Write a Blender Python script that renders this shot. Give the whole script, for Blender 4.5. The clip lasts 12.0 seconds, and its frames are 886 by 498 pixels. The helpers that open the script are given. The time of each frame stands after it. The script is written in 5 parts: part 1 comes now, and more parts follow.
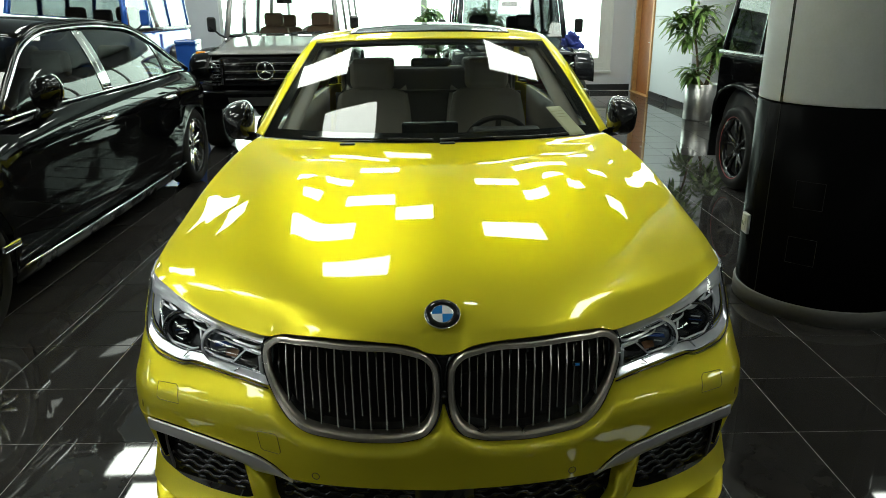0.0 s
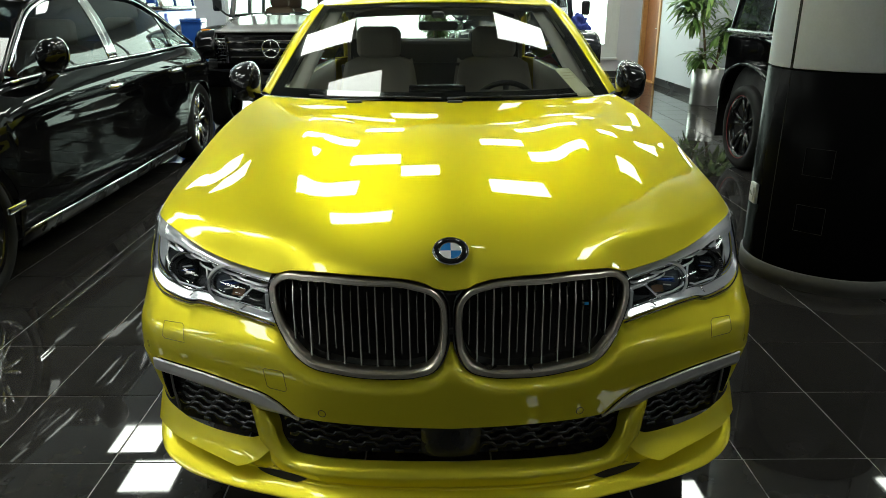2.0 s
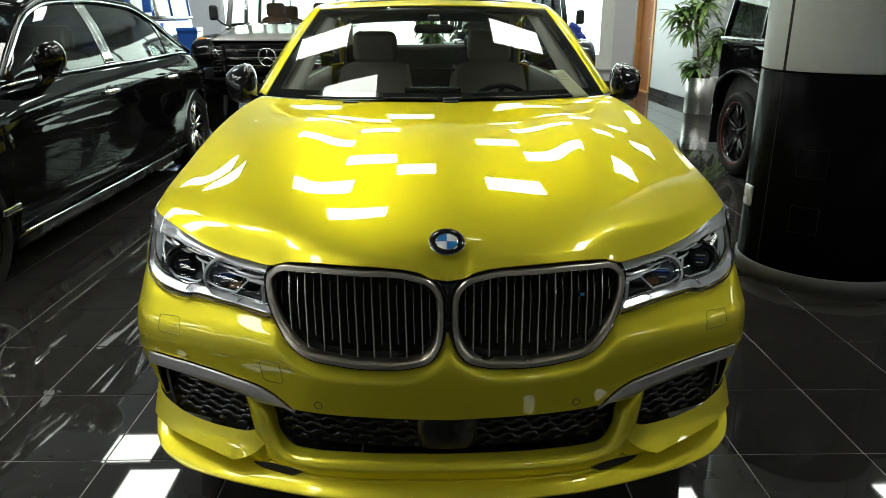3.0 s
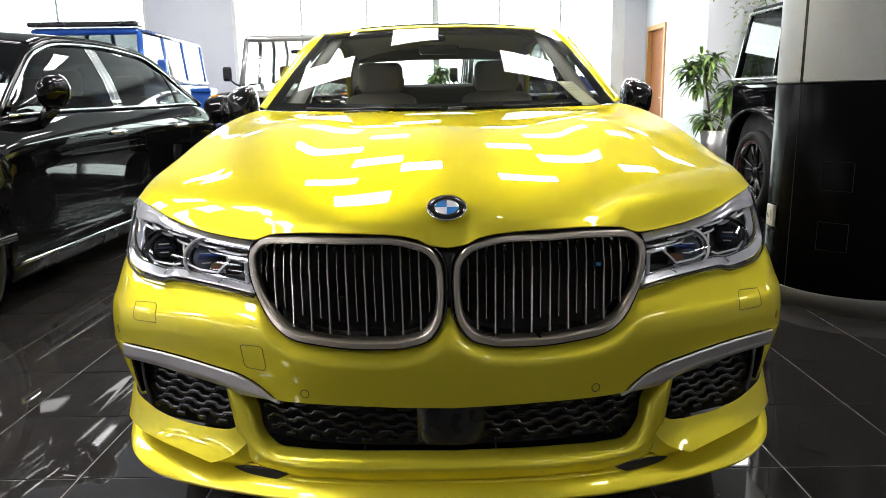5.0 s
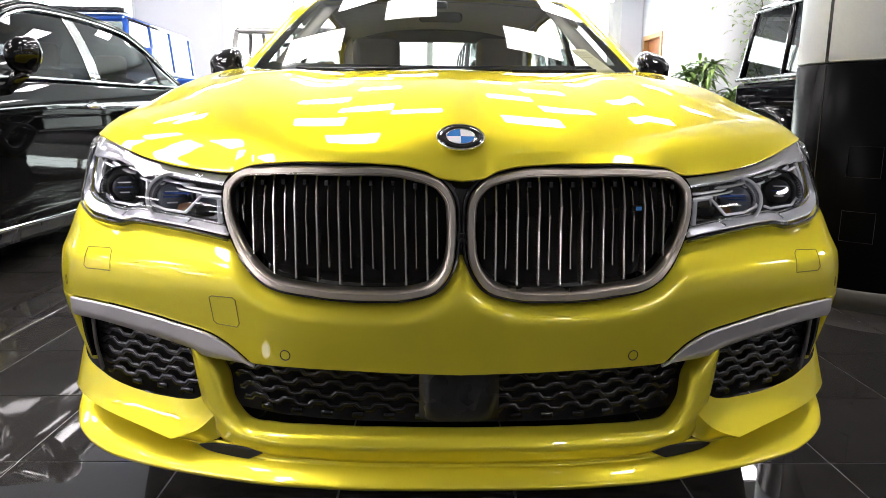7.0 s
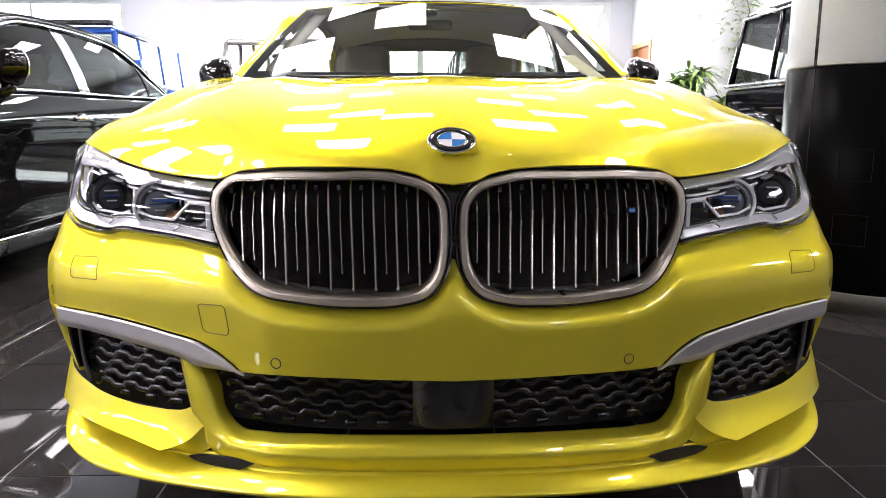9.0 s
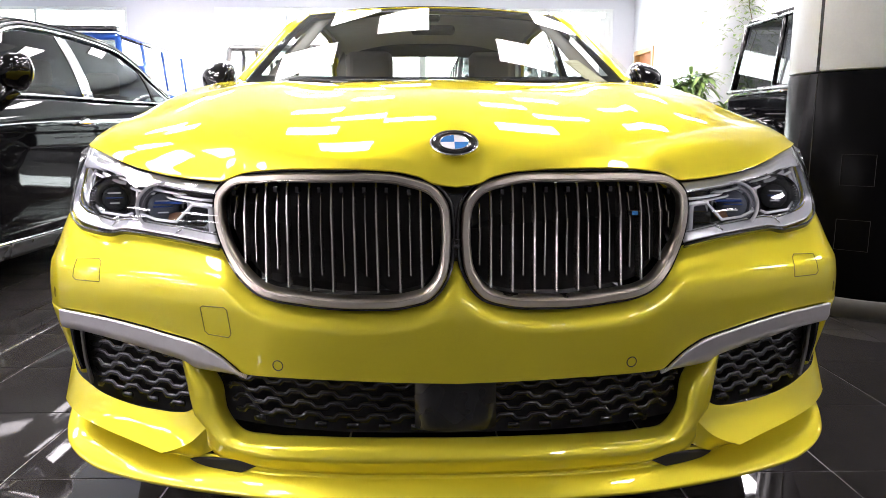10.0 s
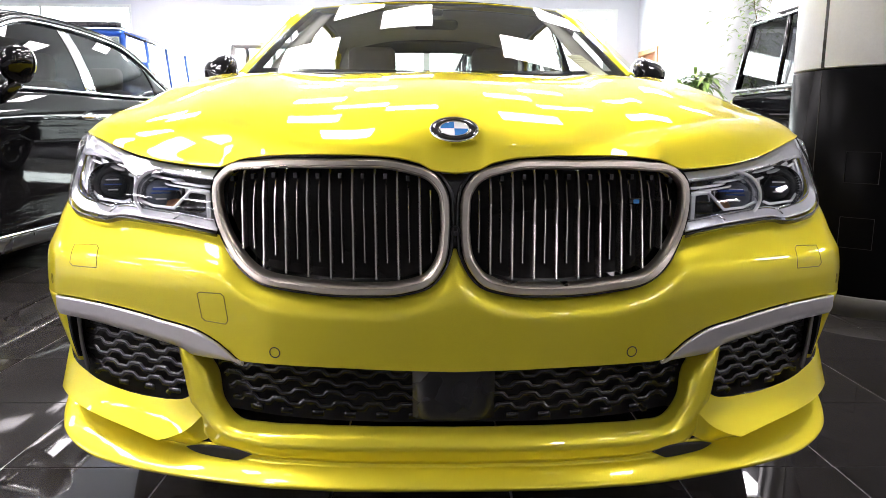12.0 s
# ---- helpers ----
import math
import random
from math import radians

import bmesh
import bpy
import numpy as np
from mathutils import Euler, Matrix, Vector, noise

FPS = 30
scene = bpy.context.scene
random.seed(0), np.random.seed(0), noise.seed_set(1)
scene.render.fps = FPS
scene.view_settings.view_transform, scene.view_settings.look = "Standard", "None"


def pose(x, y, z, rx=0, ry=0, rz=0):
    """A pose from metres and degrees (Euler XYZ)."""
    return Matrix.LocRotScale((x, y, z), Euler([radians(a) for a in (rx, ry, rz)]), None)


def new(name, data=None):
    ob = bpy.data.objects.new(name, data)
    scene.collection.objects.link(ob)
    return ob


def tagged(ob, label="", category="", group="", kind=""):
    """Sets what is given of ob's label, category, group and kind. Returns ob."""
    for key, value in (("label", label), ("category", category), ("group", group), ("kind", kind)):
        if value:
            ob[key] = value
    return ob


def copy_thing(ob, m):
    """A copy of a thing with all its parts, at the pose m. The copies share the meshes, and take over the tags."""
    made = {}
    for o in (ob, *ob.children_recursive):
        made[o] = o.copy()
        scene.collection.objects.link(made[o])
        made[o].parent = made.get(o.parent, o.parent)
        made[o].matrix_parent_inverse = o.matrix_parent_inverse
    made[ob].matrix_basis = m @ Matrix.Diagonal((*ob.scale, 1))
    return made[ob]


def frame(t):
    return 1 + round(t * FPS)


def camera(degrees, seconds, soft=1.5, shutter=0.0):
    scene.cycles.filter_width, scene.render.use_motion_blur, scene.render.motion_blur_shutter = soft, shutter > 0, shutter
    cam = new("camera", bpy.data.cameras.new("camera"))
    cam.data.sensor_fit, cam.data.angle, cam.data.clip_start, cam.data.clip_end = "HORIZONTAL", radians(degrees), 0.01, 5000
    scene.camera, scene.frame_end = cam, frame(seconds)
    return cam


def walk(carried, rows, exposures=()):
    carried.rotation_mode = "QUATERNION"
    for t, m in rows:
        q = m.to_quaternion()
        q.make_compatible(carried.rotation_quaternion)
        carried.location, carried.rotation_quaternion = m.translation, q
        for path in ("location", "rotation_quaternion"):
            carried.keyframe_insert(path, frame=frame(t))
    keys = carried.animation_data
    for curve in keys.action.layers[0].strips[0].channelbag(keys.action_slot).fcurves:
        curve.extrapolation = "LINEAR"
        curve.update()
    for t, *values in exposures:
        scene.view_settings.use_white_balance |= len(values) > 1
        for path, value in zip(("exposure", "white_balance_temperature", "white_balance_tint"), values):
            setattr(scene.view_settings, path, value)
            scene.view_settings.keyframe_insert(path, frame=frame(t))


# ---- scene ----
cam = camera(63.8, 12.0, 0.6)
METRES, EYE, TILT, LEAN, TURN = 0.97, 1.685, -18.5, 0.45, -1.6
ROWS = [
    (0.0, 0.0, 0.0, 0.0, 0.0, -0.0, -0.0),
    (0.5, -0.0032, 0.0063, -0.041, 0.05, 0.53, -0.2),
    (1.0, -0.0061, 0.0186, -0.0826, 0.23, 0.53, -0.43),
    (1.5, -0.0116, 0.0204, -0.1208, 0.05, -0.02, -0.49),
    (2.0, -0.015, 0.0169, -0.1587, 0.25, -0.57, -0.53),
    (2.5, -0.0146, 0.0082, -0.186, 0.05, -0.3, -0.52),
    (3.0, -0.0153, 0.0108, -0.2179, -0.08, 0.4, -0.42),
    (5.0, 0.0251, 0.216, -0.4902, 1.21, 6.37, 0.3),
    (5.5, 0.0086, 0.3357, -0.5529, 0.04, 6.38, -0.11),
    (6.0, -0.0123, 0.4273, -0.5641, -0.0, 6.8, -0.45),
    (6.5, -0.0331, 0.501, -0.6037, -0.05, 7.25, -1.07),
    (8.5, -0.0335, 0.5455, -0.635, -0.09, 7.96, -0.11),
    (9.0, -0.0324, 0.5467, -0.6319, -0.53, 8.33, -0.2),
    (9.5, -0.0344, 0.5469, -0.6362, -0.58, 8.71, -0.27),
    (10.0, -0.0329, 0.5486, -0.6392, -0.37, 8.81, -0.32),
    (10.5, -0.0271, 0.5487, -0.6436, -0.14, 8.84, -0.03),
    (11.0, -0.0247, 0.5501, -0.6446, -0.11, 8.78, -0.28),
    (11.5, -0.022, 0.5513, -0.6463, -0.08, 8.75, -0.3),
    (12.0, -0.0244, 0.5656, -0.6647, -0.2, 8.86, -0.76),
]
walk(cam, [(t, pose(-0.042, -1.69, EYE, TILT, LEAN, TURN) @ pose(METRES * x, METRES * y, METRES * z, 90 + pitch, roll, yaw)) for t, x, y, z, yaw, pitch, roll in ROWS],
     [(0.0, 0.14, 6500, -6), (3.2, 0.28, 6500, 1), (4.8, 0.92, 6450, 13), (6.7, 1.45, 6500, 18), (9.5, 1.72, 6450, 22), (12.0, 1.80, 6450, 21)])
# ceiling panels, some unseen and added for light: x and y of their centres and their width across
PANELS = [(x, y, .62) for x, y in (
    (-.95, 3.02), (-1.38, 4.4), (1.12, 4.33), (-.3, 5.06), (-.93, 5.83), (1.75, 6.1), (-1.55, 7.2), (1.14, 7.2), (-.92, 8.9), (1.83, 8.85),
    (1.24, 10.9), (-1.9, 10.6), (2.85, 5.2), (2.9, 7.8), (4.0, 9.8), (4.3, 7.8), (-3.2, 1.35), (-3.95, 3.15), (-4.1, 1.7), (-3.5, 5.75), (-3.95, 6.55), (-5.2, 12.6), (-4.1, 11.4),
    # in these two rows, some are unseen, added to light cars, column and walls
    (-7.4, 6.2), (3.0, 11.6), (-2.4, 12.4), (6.0, 8.9), (7.2, 6.8), (5.7, 5.2), (2.55, 1.1), (-2.6, .1), (-3.3, -.8), 
    (-5.6, -1.2), (-8.9, 1.2), (-10.1, -1.2), (-6.9, -.2), (6.9, -.6), (7.1, 1.6), (-8.0, 3.4), (6.6, 10.0))]
PANELS += [(x, y, .62) for x in (-9.6, -7.8) for y in (-2.9, -4.6, -6.3)]
# unseen panels, added to light the yellow car's front from the right
PANELS += [(x, y, .62) for x, y in ((2.8, -6.2), (4.6, -4.4), (6.6, -3.2))]

# ---- world and light ----
world = bpy.data.worlds.new("world")
scene.world = world
world.use_nodes = True
sky = world.node_tree.nodes.new("ShaderNodeTexSky")
sky.sky_type, sky.sun_disc = "NISHITA", False
sky.sun_elevation, sky.sun_rotation = radians(50), radians(120)
world.node_tree.links.new(sky.outputs[0], world.node_tree.nodes["Background"].inputs[0])
world.node_tree.nodes["Background"].inputs[1].default_value = 0.12


# ---- materials ----
def nodes_of(name):
    m = bpy.data.materials.new(name)
    m.use_nodes = True
    nt = m.node_tree
    return m, nt, nt.nodes["Principled BSDF"]


def plain(name, color, rough=0.5, metal=0.0, vary=0.12, scale=18.0, bump=0.0, coat=0.0, spec=0.5):
    """A surface with grain at two scales in colour and gloss, and fine relief."""
    m, nt, b = nodes_of(name)
    tc = nt.nodes.new("ShaderNodeTexCoord")
    n1 = nt.nodes.new("ShaderNodeTexNoise")
    n1.inputs["Scale"].default_value, n1.inputs["Detail"].default_value = scale, 6
    n2 = nt.nodes.new("ShaderNodeTexNoise")
    n2.inputs["Scale"].default_value, n2.inputs["Detail"].default_value = scale * 0.13, 3
    add = nt.nodes.new("ShaderNodeMath")
    add.operation = "ADD"
    mp = nt.nodes.new("ShaderNodeMapRange")
    mp.inputs["From Min"].default_value, mp.inputs["From Max"].default_value = 0.6, 1.4
    mp.inputs["To Min"].default_value, mp.inputs["To Max"].default_value = 1 - vary, 1 + vary
    mul = nt.nodes.new("ShaderNodeVectorMath")
    mul.operation = "SCALE"
    mul.inputs[0].default_value = color
    L = nt.links.new
    for n in (n1, n2):
        L(tc.outputs["Object"], n.inputs["Vector"])
    L(n1.outputs["Fac"], add.inputs[0])
    L(n2.outputs["Fac"], add.inputs[1])
    L(add.outputs[0], mp.inputs["Value"])
    L(mp.outputs[0], mul.inputs["Scale"])
    L(mul.outputs[0], b.inputs["Base Color"])
    r = nt.nodes.new("ShaderNodeMapRange")
    r.inputs["From Min"].default_value, r.inputs["From Max"].default_value = 0.3, 0.7
    r.inputs["To Min"].default_value, r.inputs["To Max"].default_value = rough * 0.85, min(1, rough * 1.15)
    L(n2.outputs["Fac"], r.inputs["Value"])
    L(r.outputs[0], b.inputs["Roughness"])
    b.inputs["Metallic"].default_value = metal
    b.inputs["Coat Weight"].default_value = coat
    b.inputs["Specular IOR Level"].default_value = spec
    if bump:
        bp = nt.nodes.new("ShaderNodeBump")
        bp.inputs["Strength"].default_value, bp.inputs["Distance"].default_value = 0.4, bump
        L(n1.outputs["Fac"], bp.inputs["Height"])
        L(bp.outputs[0], b.inputs["Normal"])
    return m


def paint(name, color, metal=0.35, rough=0.35, flake=0.15, orange_peel=0.0, coat=1.0):
    """Clear-coated car paint with fine metallic flakes."""
    m, nt, b = nodes_of(name)
    tc = nt.nodes.new("ShaderNodeTexCoord")
    v = nt.nodes.new("ShaderNodeTexVoronoi")
    v.inputs["Scale"].default_value = 900
    mp = nt.nodes.new("ShaderNodeMapRange")
    mp.inputs["To Min"].default_value, mp.inputs["To Max"].default_value = 1 - flake, 1 + flake
    mul = nt.nodes.new("ShaderNodeVectorMath")
    mul.operation = "SCALE"
    mul.inputs[0].default_value = color
    L = nt.links.new
    L(tc.outputs["Object"], v.inputs["Vector"])
    L(v.outputs["Color"], mp.inputs["Value"])
    L(mp.outputs[0], mul.inputs["Scale"])
    L(mul.outputs[0], b.inputs["Base Color"])
    b.inputs["Metallic"].default_value, b.inputs["Roughness"].default_value = metal, rough
    b.inputs["Coat Weight"].default_value, b.inputs["Coat Roughness"].default_value = coat, 0.015
    b.inputs["Coat IOR"].default_value = 1.5
    b.inputs["Specular IOR Level"].default_value = 0.0
    b.inputs["Specular Tint"].default_value = (*color, 1)
    if orange_peel:
        n = nt.nodes.new("ShaderNodeTexNoise")
        n.inputs["Scale"].default_value, n.inputs["Detail"].default_value = 6, 1
        L(tc.outputs["Object"], n.inputs["Vector"])
        bp = nt.nodes.new("ShaderNodeBump")
        bp.inputs["Strength"].default_value, bp.inputs["Distance"].default_value = 0.3, orange_peel
        L(n.outputs["Fac"], bp.inputs["Height"])
        L(bp.outputs[0], b.inputs["Coat Normal"])
    return m


def clear_glass(name, tint=(0.8, 0.85, 0.83), ior=1.5):
    """Thin pane: lets light straight through and mirrors at its surface."""
    m = bpy.data.materials.new(name)
    m.use_nodes = True
    nt = m.node_tree
    nt.nodes.remove(nt.nodes["Principled BSDF"])
    out = nt.nodes["Material Output"]
    t = nt.nodes.new("ShaderNodeBsdfTransparent")
    t.inputs[0].default_value = (*tint, 1)
    g = nt.nodes.new("ShaderNodeBsdfGlossy")
    g.inputs["Roughness"].default_value = 0.0
    # mirroring rises towards grazing view, alike from both sides of the pane
    facing = nt.nodes.new("ShaderNodeLayerWeight")
    facing.inputs["Blend"].default_value = 0.5
    power = nt.nodes.new("ShaderNodeMath")
    power.operation = "POWER"
    power.inputs[1].default_value = 5.0
    least = ((ior - 1) / (ior + 1)) ** 2
    fr = nt.nodes.new("ShaderNodeMapRange")
    fr.inputs["To Min"].default_value, fr.inputs["To Max"].default_value = least, 1.0
    nt.links.new(facing.outputs["Facing"], power.inputs[0])
    nt.links.new(power.outputs[0], fr.inputs["Value"])
    mix = nt.nodes.new("ShaderNodeMixShader")
    L = nt.links.new
    L(fr.outputs[0], mix.inputs[0])
    L(t.outputs[0], mix.inputs[1])
    L(g.outputs[0], mix.inputs[2])
    L(mix.outputs[0], out.inputs[0])
    return m


def glow(name, color, strength):
    m = bpy.data.materials.new(name)
    m.use_nodes = True
    nt = m.node_tree
    nt.nodes.remove(nt.nodes["Principled BSDF"])
    e = nt.nodes.new("ShaderNodeEmission")
    e.inputs[0].default_value, e.inputs[1].default_value = (*color, 1), strength
    nt.links.new(e.outputs[0], nt.nodes["Material Output"].inputs[0])
    return m


def tile_stuff(name):
    """Dark polished porcelain, each tile a little different, with faint mottling and smears."""
    m, nt, b = nodes_of(name)
    tc = nt.nodes.new("ShaderNodeTexCoord")
    geo = nt.nodes.new("ShaderNodeObjectInfo")
    n1 = nt.nodes.new("ShaderNodeTexNoise")
    n1.inputs["Scale"].default_value, n1.inputs["Detail"].default_value = 9, 8
    n2 = nt.nodes.new("ShaderNodeTexNoise")
    n2.inputs["Scale"].default_value, n2.inputs["Detail"].default_value = 2.2, 4
    L = nt.links.new
    ob = nt.nodes.new("ShaderNodeVectorMath")
    ob.operation = "ADD"
    L(tc.outputs["Object"], ob.inputs[0])
    L(geo.outputs["Location"], ob.inputs[1])
    for n in (n1, n2):
        L(ob.outputs[0], n.inputs["Vector"])
    ramp = nt.nodes.new("ShaderNodeValToRGB")
    ramp.color_ramp.elements[0].position, ramp.color_ramp.elements[0].color = 0.3, (0.023, 0.0214, 0.0206, 1)
    ramp.color_ramp.elements[1].position, ramp.color_ramp.elements[1].color = 0.75, (0.034, 0.0314, 0.0302, 1)
    L(n1.outputs["Fac"], ramp.inputs[0])
    mp = nt.nodes.new("ShaderNodeMapRange")
    mp.inputs["To Min"].default_value, mp.inputs["To Max"].default_value = 0.88, 1.12
    L(geo.outputs["Random"], mp.inputs["Value"])
    mul = nt.nodes.new("ShaderNodeVectorMath")
    mul.operation = "SCALE"
    L(ramp.outputs[0], mul.inputs[0])
    L(mp.outputs[0], mul.inputs["Scale"])
    L(mul.outputs[0], b.inputs["Base Color"])
    r = nt.nodes.new("ShaderNodeMapRange")
    r.inputs["From Min"].default_value, r.inputs["From Max"].default_value = 0.35, 0.7
    r.inputs["To Min"].default_value, r.inputs["To Max"].default_value = 0.018, 0.042
    L(n2.outputs["Fac"], r.inputs["Value"])
    L(r.outputs[0], b.inputs["Roughness"])
    b.inputs["Specular IOR Level"].default_value = 0.5
    return m


def leaf_stuff(name):
    m, nt, b = nodes_of(name)
    info = nt.nodes.new("ShaderNodeNewGeometry")
    ramp = nt.nodes.new("ShaderNodeValToRGB")
    ramp.color_ramp.elements[0].color = (0.07, 0.15, 0.03, 1)
    ramp.color_ramp.elements[1].color = (0.30, 0.44, 0.12, 1)
    nt.links.new(info.outputs["Random Per Island"], ramp.inputs[0])
    nt.links.new(ramp.outputs[0], b.inputs["Base Color"])
    b.inputs["Roughness"].default_value = 0.4
    return m


YELLOW = paint("yellow_pearl_paint", (0.765, 0.66, 0.042), 0.64, 0.42, 0.06, coat=0.85)
BLACKP = paint("black_gloss_paint", (0.002, 0.002, 0.0023), 0.0, 0.2, 0.1, coat=0.6)
SILVER = paint("silver_grey_paint", (0.36, 0.35, 0.34), 0.45, 0.32)
BLUEP = paint("blue_paint", (0.03, 0.105, 0.42), 0.2, 0.3)
DARKP = paint("dark_grey_paint", (0.02, 0.022, 0.026), 0.3, 0.25)
CHROME = plain("chrome", (0.78, 0.78, 0.78), 0.07, 1.0, 0.03)
SATIN = plain("satin_bronze_metal", (0.66, 0.60, 0.52), 0.3, 1.0, 0.08, 60)
GREYTRIM = plain("grey_satin_metal", (0.62, 0.60, 0.61), 0.36, 0.85, 0.05, 60)
BLACK = plain("black_plastic", (0.012, 0.012, 0.013), 0.28, 0.0, 0.2, 40)
MATTE = plain("matte_black", (0.006, 0.006, 0.006), 0.7, 0.0, 0.2, 40)
GLOSSB = plain("gloss_black_plastic", (0.008, 0.008, 0.009), 0.08, 0.0, 0.1, 20)
RUBBER = plain("rubber", (0.008, 0.008, 0.008), 0.65, 0.0, 0.25, 60, 0.002, spec=0.2)
CREAM = plain("cream_leather", (0.30, 0.275, 0.23), 0.5, 0.0, 0.08, 120, 0.0006)
SEATDARK = plain("dark_seat_leather", (0.028, 0.027, 0.025), 0.5, 0.0, 0.1, 120, 0.0006)
BROWNL = plain("brown_leather", (0.16, 0.09, 0.05), 0.5, 0.0, 0.1, 120, 0.0006)
DASH = plain("dark_dashboard", (0.012, 0.0115, 0.011), 0.55, 0.0, 0.15, 200, 0.0005)
GLASS = clear_glass("windscreen_glass", (0.58, 0.61, 0.59), 1.54)
CLEAR = clear_glass("window_glass", (0.86, 0.9, 0.88), 1.5)
DARKGLASS = clear_glass("tinted_glass", (0.17, 0.18, 0.185), 1.5)
BLINDGLASS = clear_glass("dark_windscreen_glass", (0.07, 0.075, 0.08), 1.5)
LENS = clear_glass("lamp_glass", (0.93, 0.94, 0.95), 1.45)
WALLW = plain("white_wall_paint", (0.61, 0.62, 0.66), 0.7, 0.0, 0.03, 30, 0.0006)
GREYW = plain("grey_wall_paint", (0.32, 0.323, 0.328), 0.6, 0.0, 0.08, 10, 0.0006)
PLINTH = plain("grey_plinth", (0.13, 0.126, 0.12), 0.5, 0.0, 0.1, 40, spec=0.2)
BAND = plain("dark_satin_metal", (0.44, 0.40, 0.35), 0.32, 1.0, 0.06, 60)
GUNMETAL = plain("gunmetal", (0.46, 0.44, 0.42), 0.22, 0.85, 0.08, 60)
MESHB = plain("glossy_dark_mesh", (0.07, 0.07, 0.074), 0.16, 0.8, 0.08, 60)
LAMPWHITE = plain("white_lamp_reflector", (0.88, 0.89, 0.93), 0.15, 0.5, 0.03, 60)
LAMPSILVER = plain("silver_lamp_reflector", (0.92, 0.93, 0.96), 0.16, 0.45, 0.04, 60)
LAMPGREY = plain("lamp_housing", (0.55, 0.56, 0.60), 0.12, 0.8, 0.1, 40)
LAMPLENS = plain("pale_projector_lens", (.16, .18, .22), .05, .5)
DARKLENS = plain("dark_projector_lens", (.02, .022, .028), .05, .2)
DARKLAMP = plain("dark_lamp_recess", (.07, .073, .08), .18, .5)
AMBERDIM = plain("dim_amber_reflector", (.32, .17, .09), .2, .3)
CEILW = plain("ceiling_paint", (0.46, 0.465, 0.47), 0.8, 0.0, 0.03, 20)
SKIRT = plain("dark_skirting", (0.02, 0.02, 0.022), 0.3, 0.0, 0.15, 20)
GROUT = plain("grout", (0.4, 0.39, 0.38), 0.8, 0.0, 0.2, 80, 0.001)
TILE = tile_stuff("porcelain_tile")
ALU = plain("brushed_silver_cladding", (0.88, 0.91, 0.95), 0.36, 0.1, 0.04, 90)
COLBLACK = plain("black_column_cladding", (0.0025, 0.0025, 0.0027), 0.26, 0.0, 0.2, 8, spec=0.012)
STEEL = plain("brushed_steel", (0.55, 0.54, 0.53), 0.34, 1.0, 0.08, 50)
WOOD = plain("varnished_wood", (0.30, 0.105, 0.03), 0.35, 0.0, 0.25, 14)
WOODL = plain("light_wood_frame", (0.50, 0.27, 0.10), 0.4, 0.0, 0.2, 14)
FRAMEW = plain("white_window_frame", (0.7, 0.72, 0.7), 0.4, 0.0, 0.03, 30)
LEAF = leaf_stuff("leaf_green")
STEM = plain("plant_stem", (0.16, 0.11, 0.06), 0.8, 0.0, 0.3, 60, 0.003)
SOIL = plain("potting_soil", (0.04, 0.028, 0.02), 0.95, 0.0, 0.4, 60, 0.008)
PLASTICW = plain("white_plastic", (0.7, 0.7, 0.68), 0.4, 0.0, 0.03, 40)
PAPER = plain("cream_paper", (0.95, 0.92, 0.62), 0.7, 0.0, 0.05, 40)
INK = plain("faded_ink", (0.45, 0.42, 0.24), 0.7)
BLUECLOTH = plain("blue_cloth", (0.02, 0.035, 0.22), 0.85, 0.0, 0.2, 30, 0.004)
BADGEBLUE = plain("badge_blue", (0.03, 0.2, 0.55), 0.15, 0.0, 0.03, 40, coat=1.0)
BADGEWHITE = plain("badge_white", (0.8, 0.82, 0.84), 0.15, 0.0, 0.03, 40, coat=1.0)
RED = plain("red_paint", (0.5, 0.01, 0.01), 0.4)
REDDIM = plain("dark_red_rim_line", (0.22, 0.012, 0.015), 0.4)
AMBER = plain("amber_lens", (0.8, 0.25, 0.02), 0.2)
LAMPBLUE = plain("blue_lamp_detail", (0.05, 0.12, 0.45), 0.15, 0.6)
PANEL = glow("ceiling_panel_light", (1.0, 0.985, 0.96), 16.0)
DAY = glow("daylight_backdrop", (0.93, 1.0, 0.97), 7.5)


# ---- mesh helpers ----
def spline(points, free=False):
    """Smooth curve through (key, value...) rows, keys rising."""
    k = [p[0] for p in points]
    v = np.array([p[1:] for p in points], float)
    h = np.diff(k)[:, None]
    sl = np.diff(v, axis=0) / h
    d = np.gradient(v, k, axis=0) if len(k) > 2 else np.repeat(sl, 2, 0)
    if not free:
        # no overshoot between the rows
        d[1:-1] = np.where(sl[1:] * sl[:-1] > 0, 2 * sl[1:] * sl[:-1] / np.where(sl[1:] + sl[:-1] == 0, 1, sl[1:] + sl[:-1]), 0)

    def at(x):
        x = min(max(x, k[0]), k[-1])
        i = min(max(int(np.searchsorted(k, x)) - 1, 0), len(k) - 2)
        h = k[i + 1] - k[i]
        t = (x - k[i]) / h
        r = ((2 * t**3 - 3 * t**2 + 1) * v[i] + (t**3 - 2 * t**2 + t) * h * d[i]
             + (3 * t**2 - 2 * t**3) * v[i + 1] + (t**3 - t**2) * h * d[i + 1])
        return r if len(r) > 1 else float(r[0])
    return at


def along(points):
    """Smooth curve through points, as a function of 0..1 by length."""
    p = np.array(points, float)
    s = np.r_[0, np.cumsum(np.linalg.norm(np.diff(p, axis=0), axis=1))]
    return spline([(a, *q) for a, q in zip(s / s[-1], p)], True)


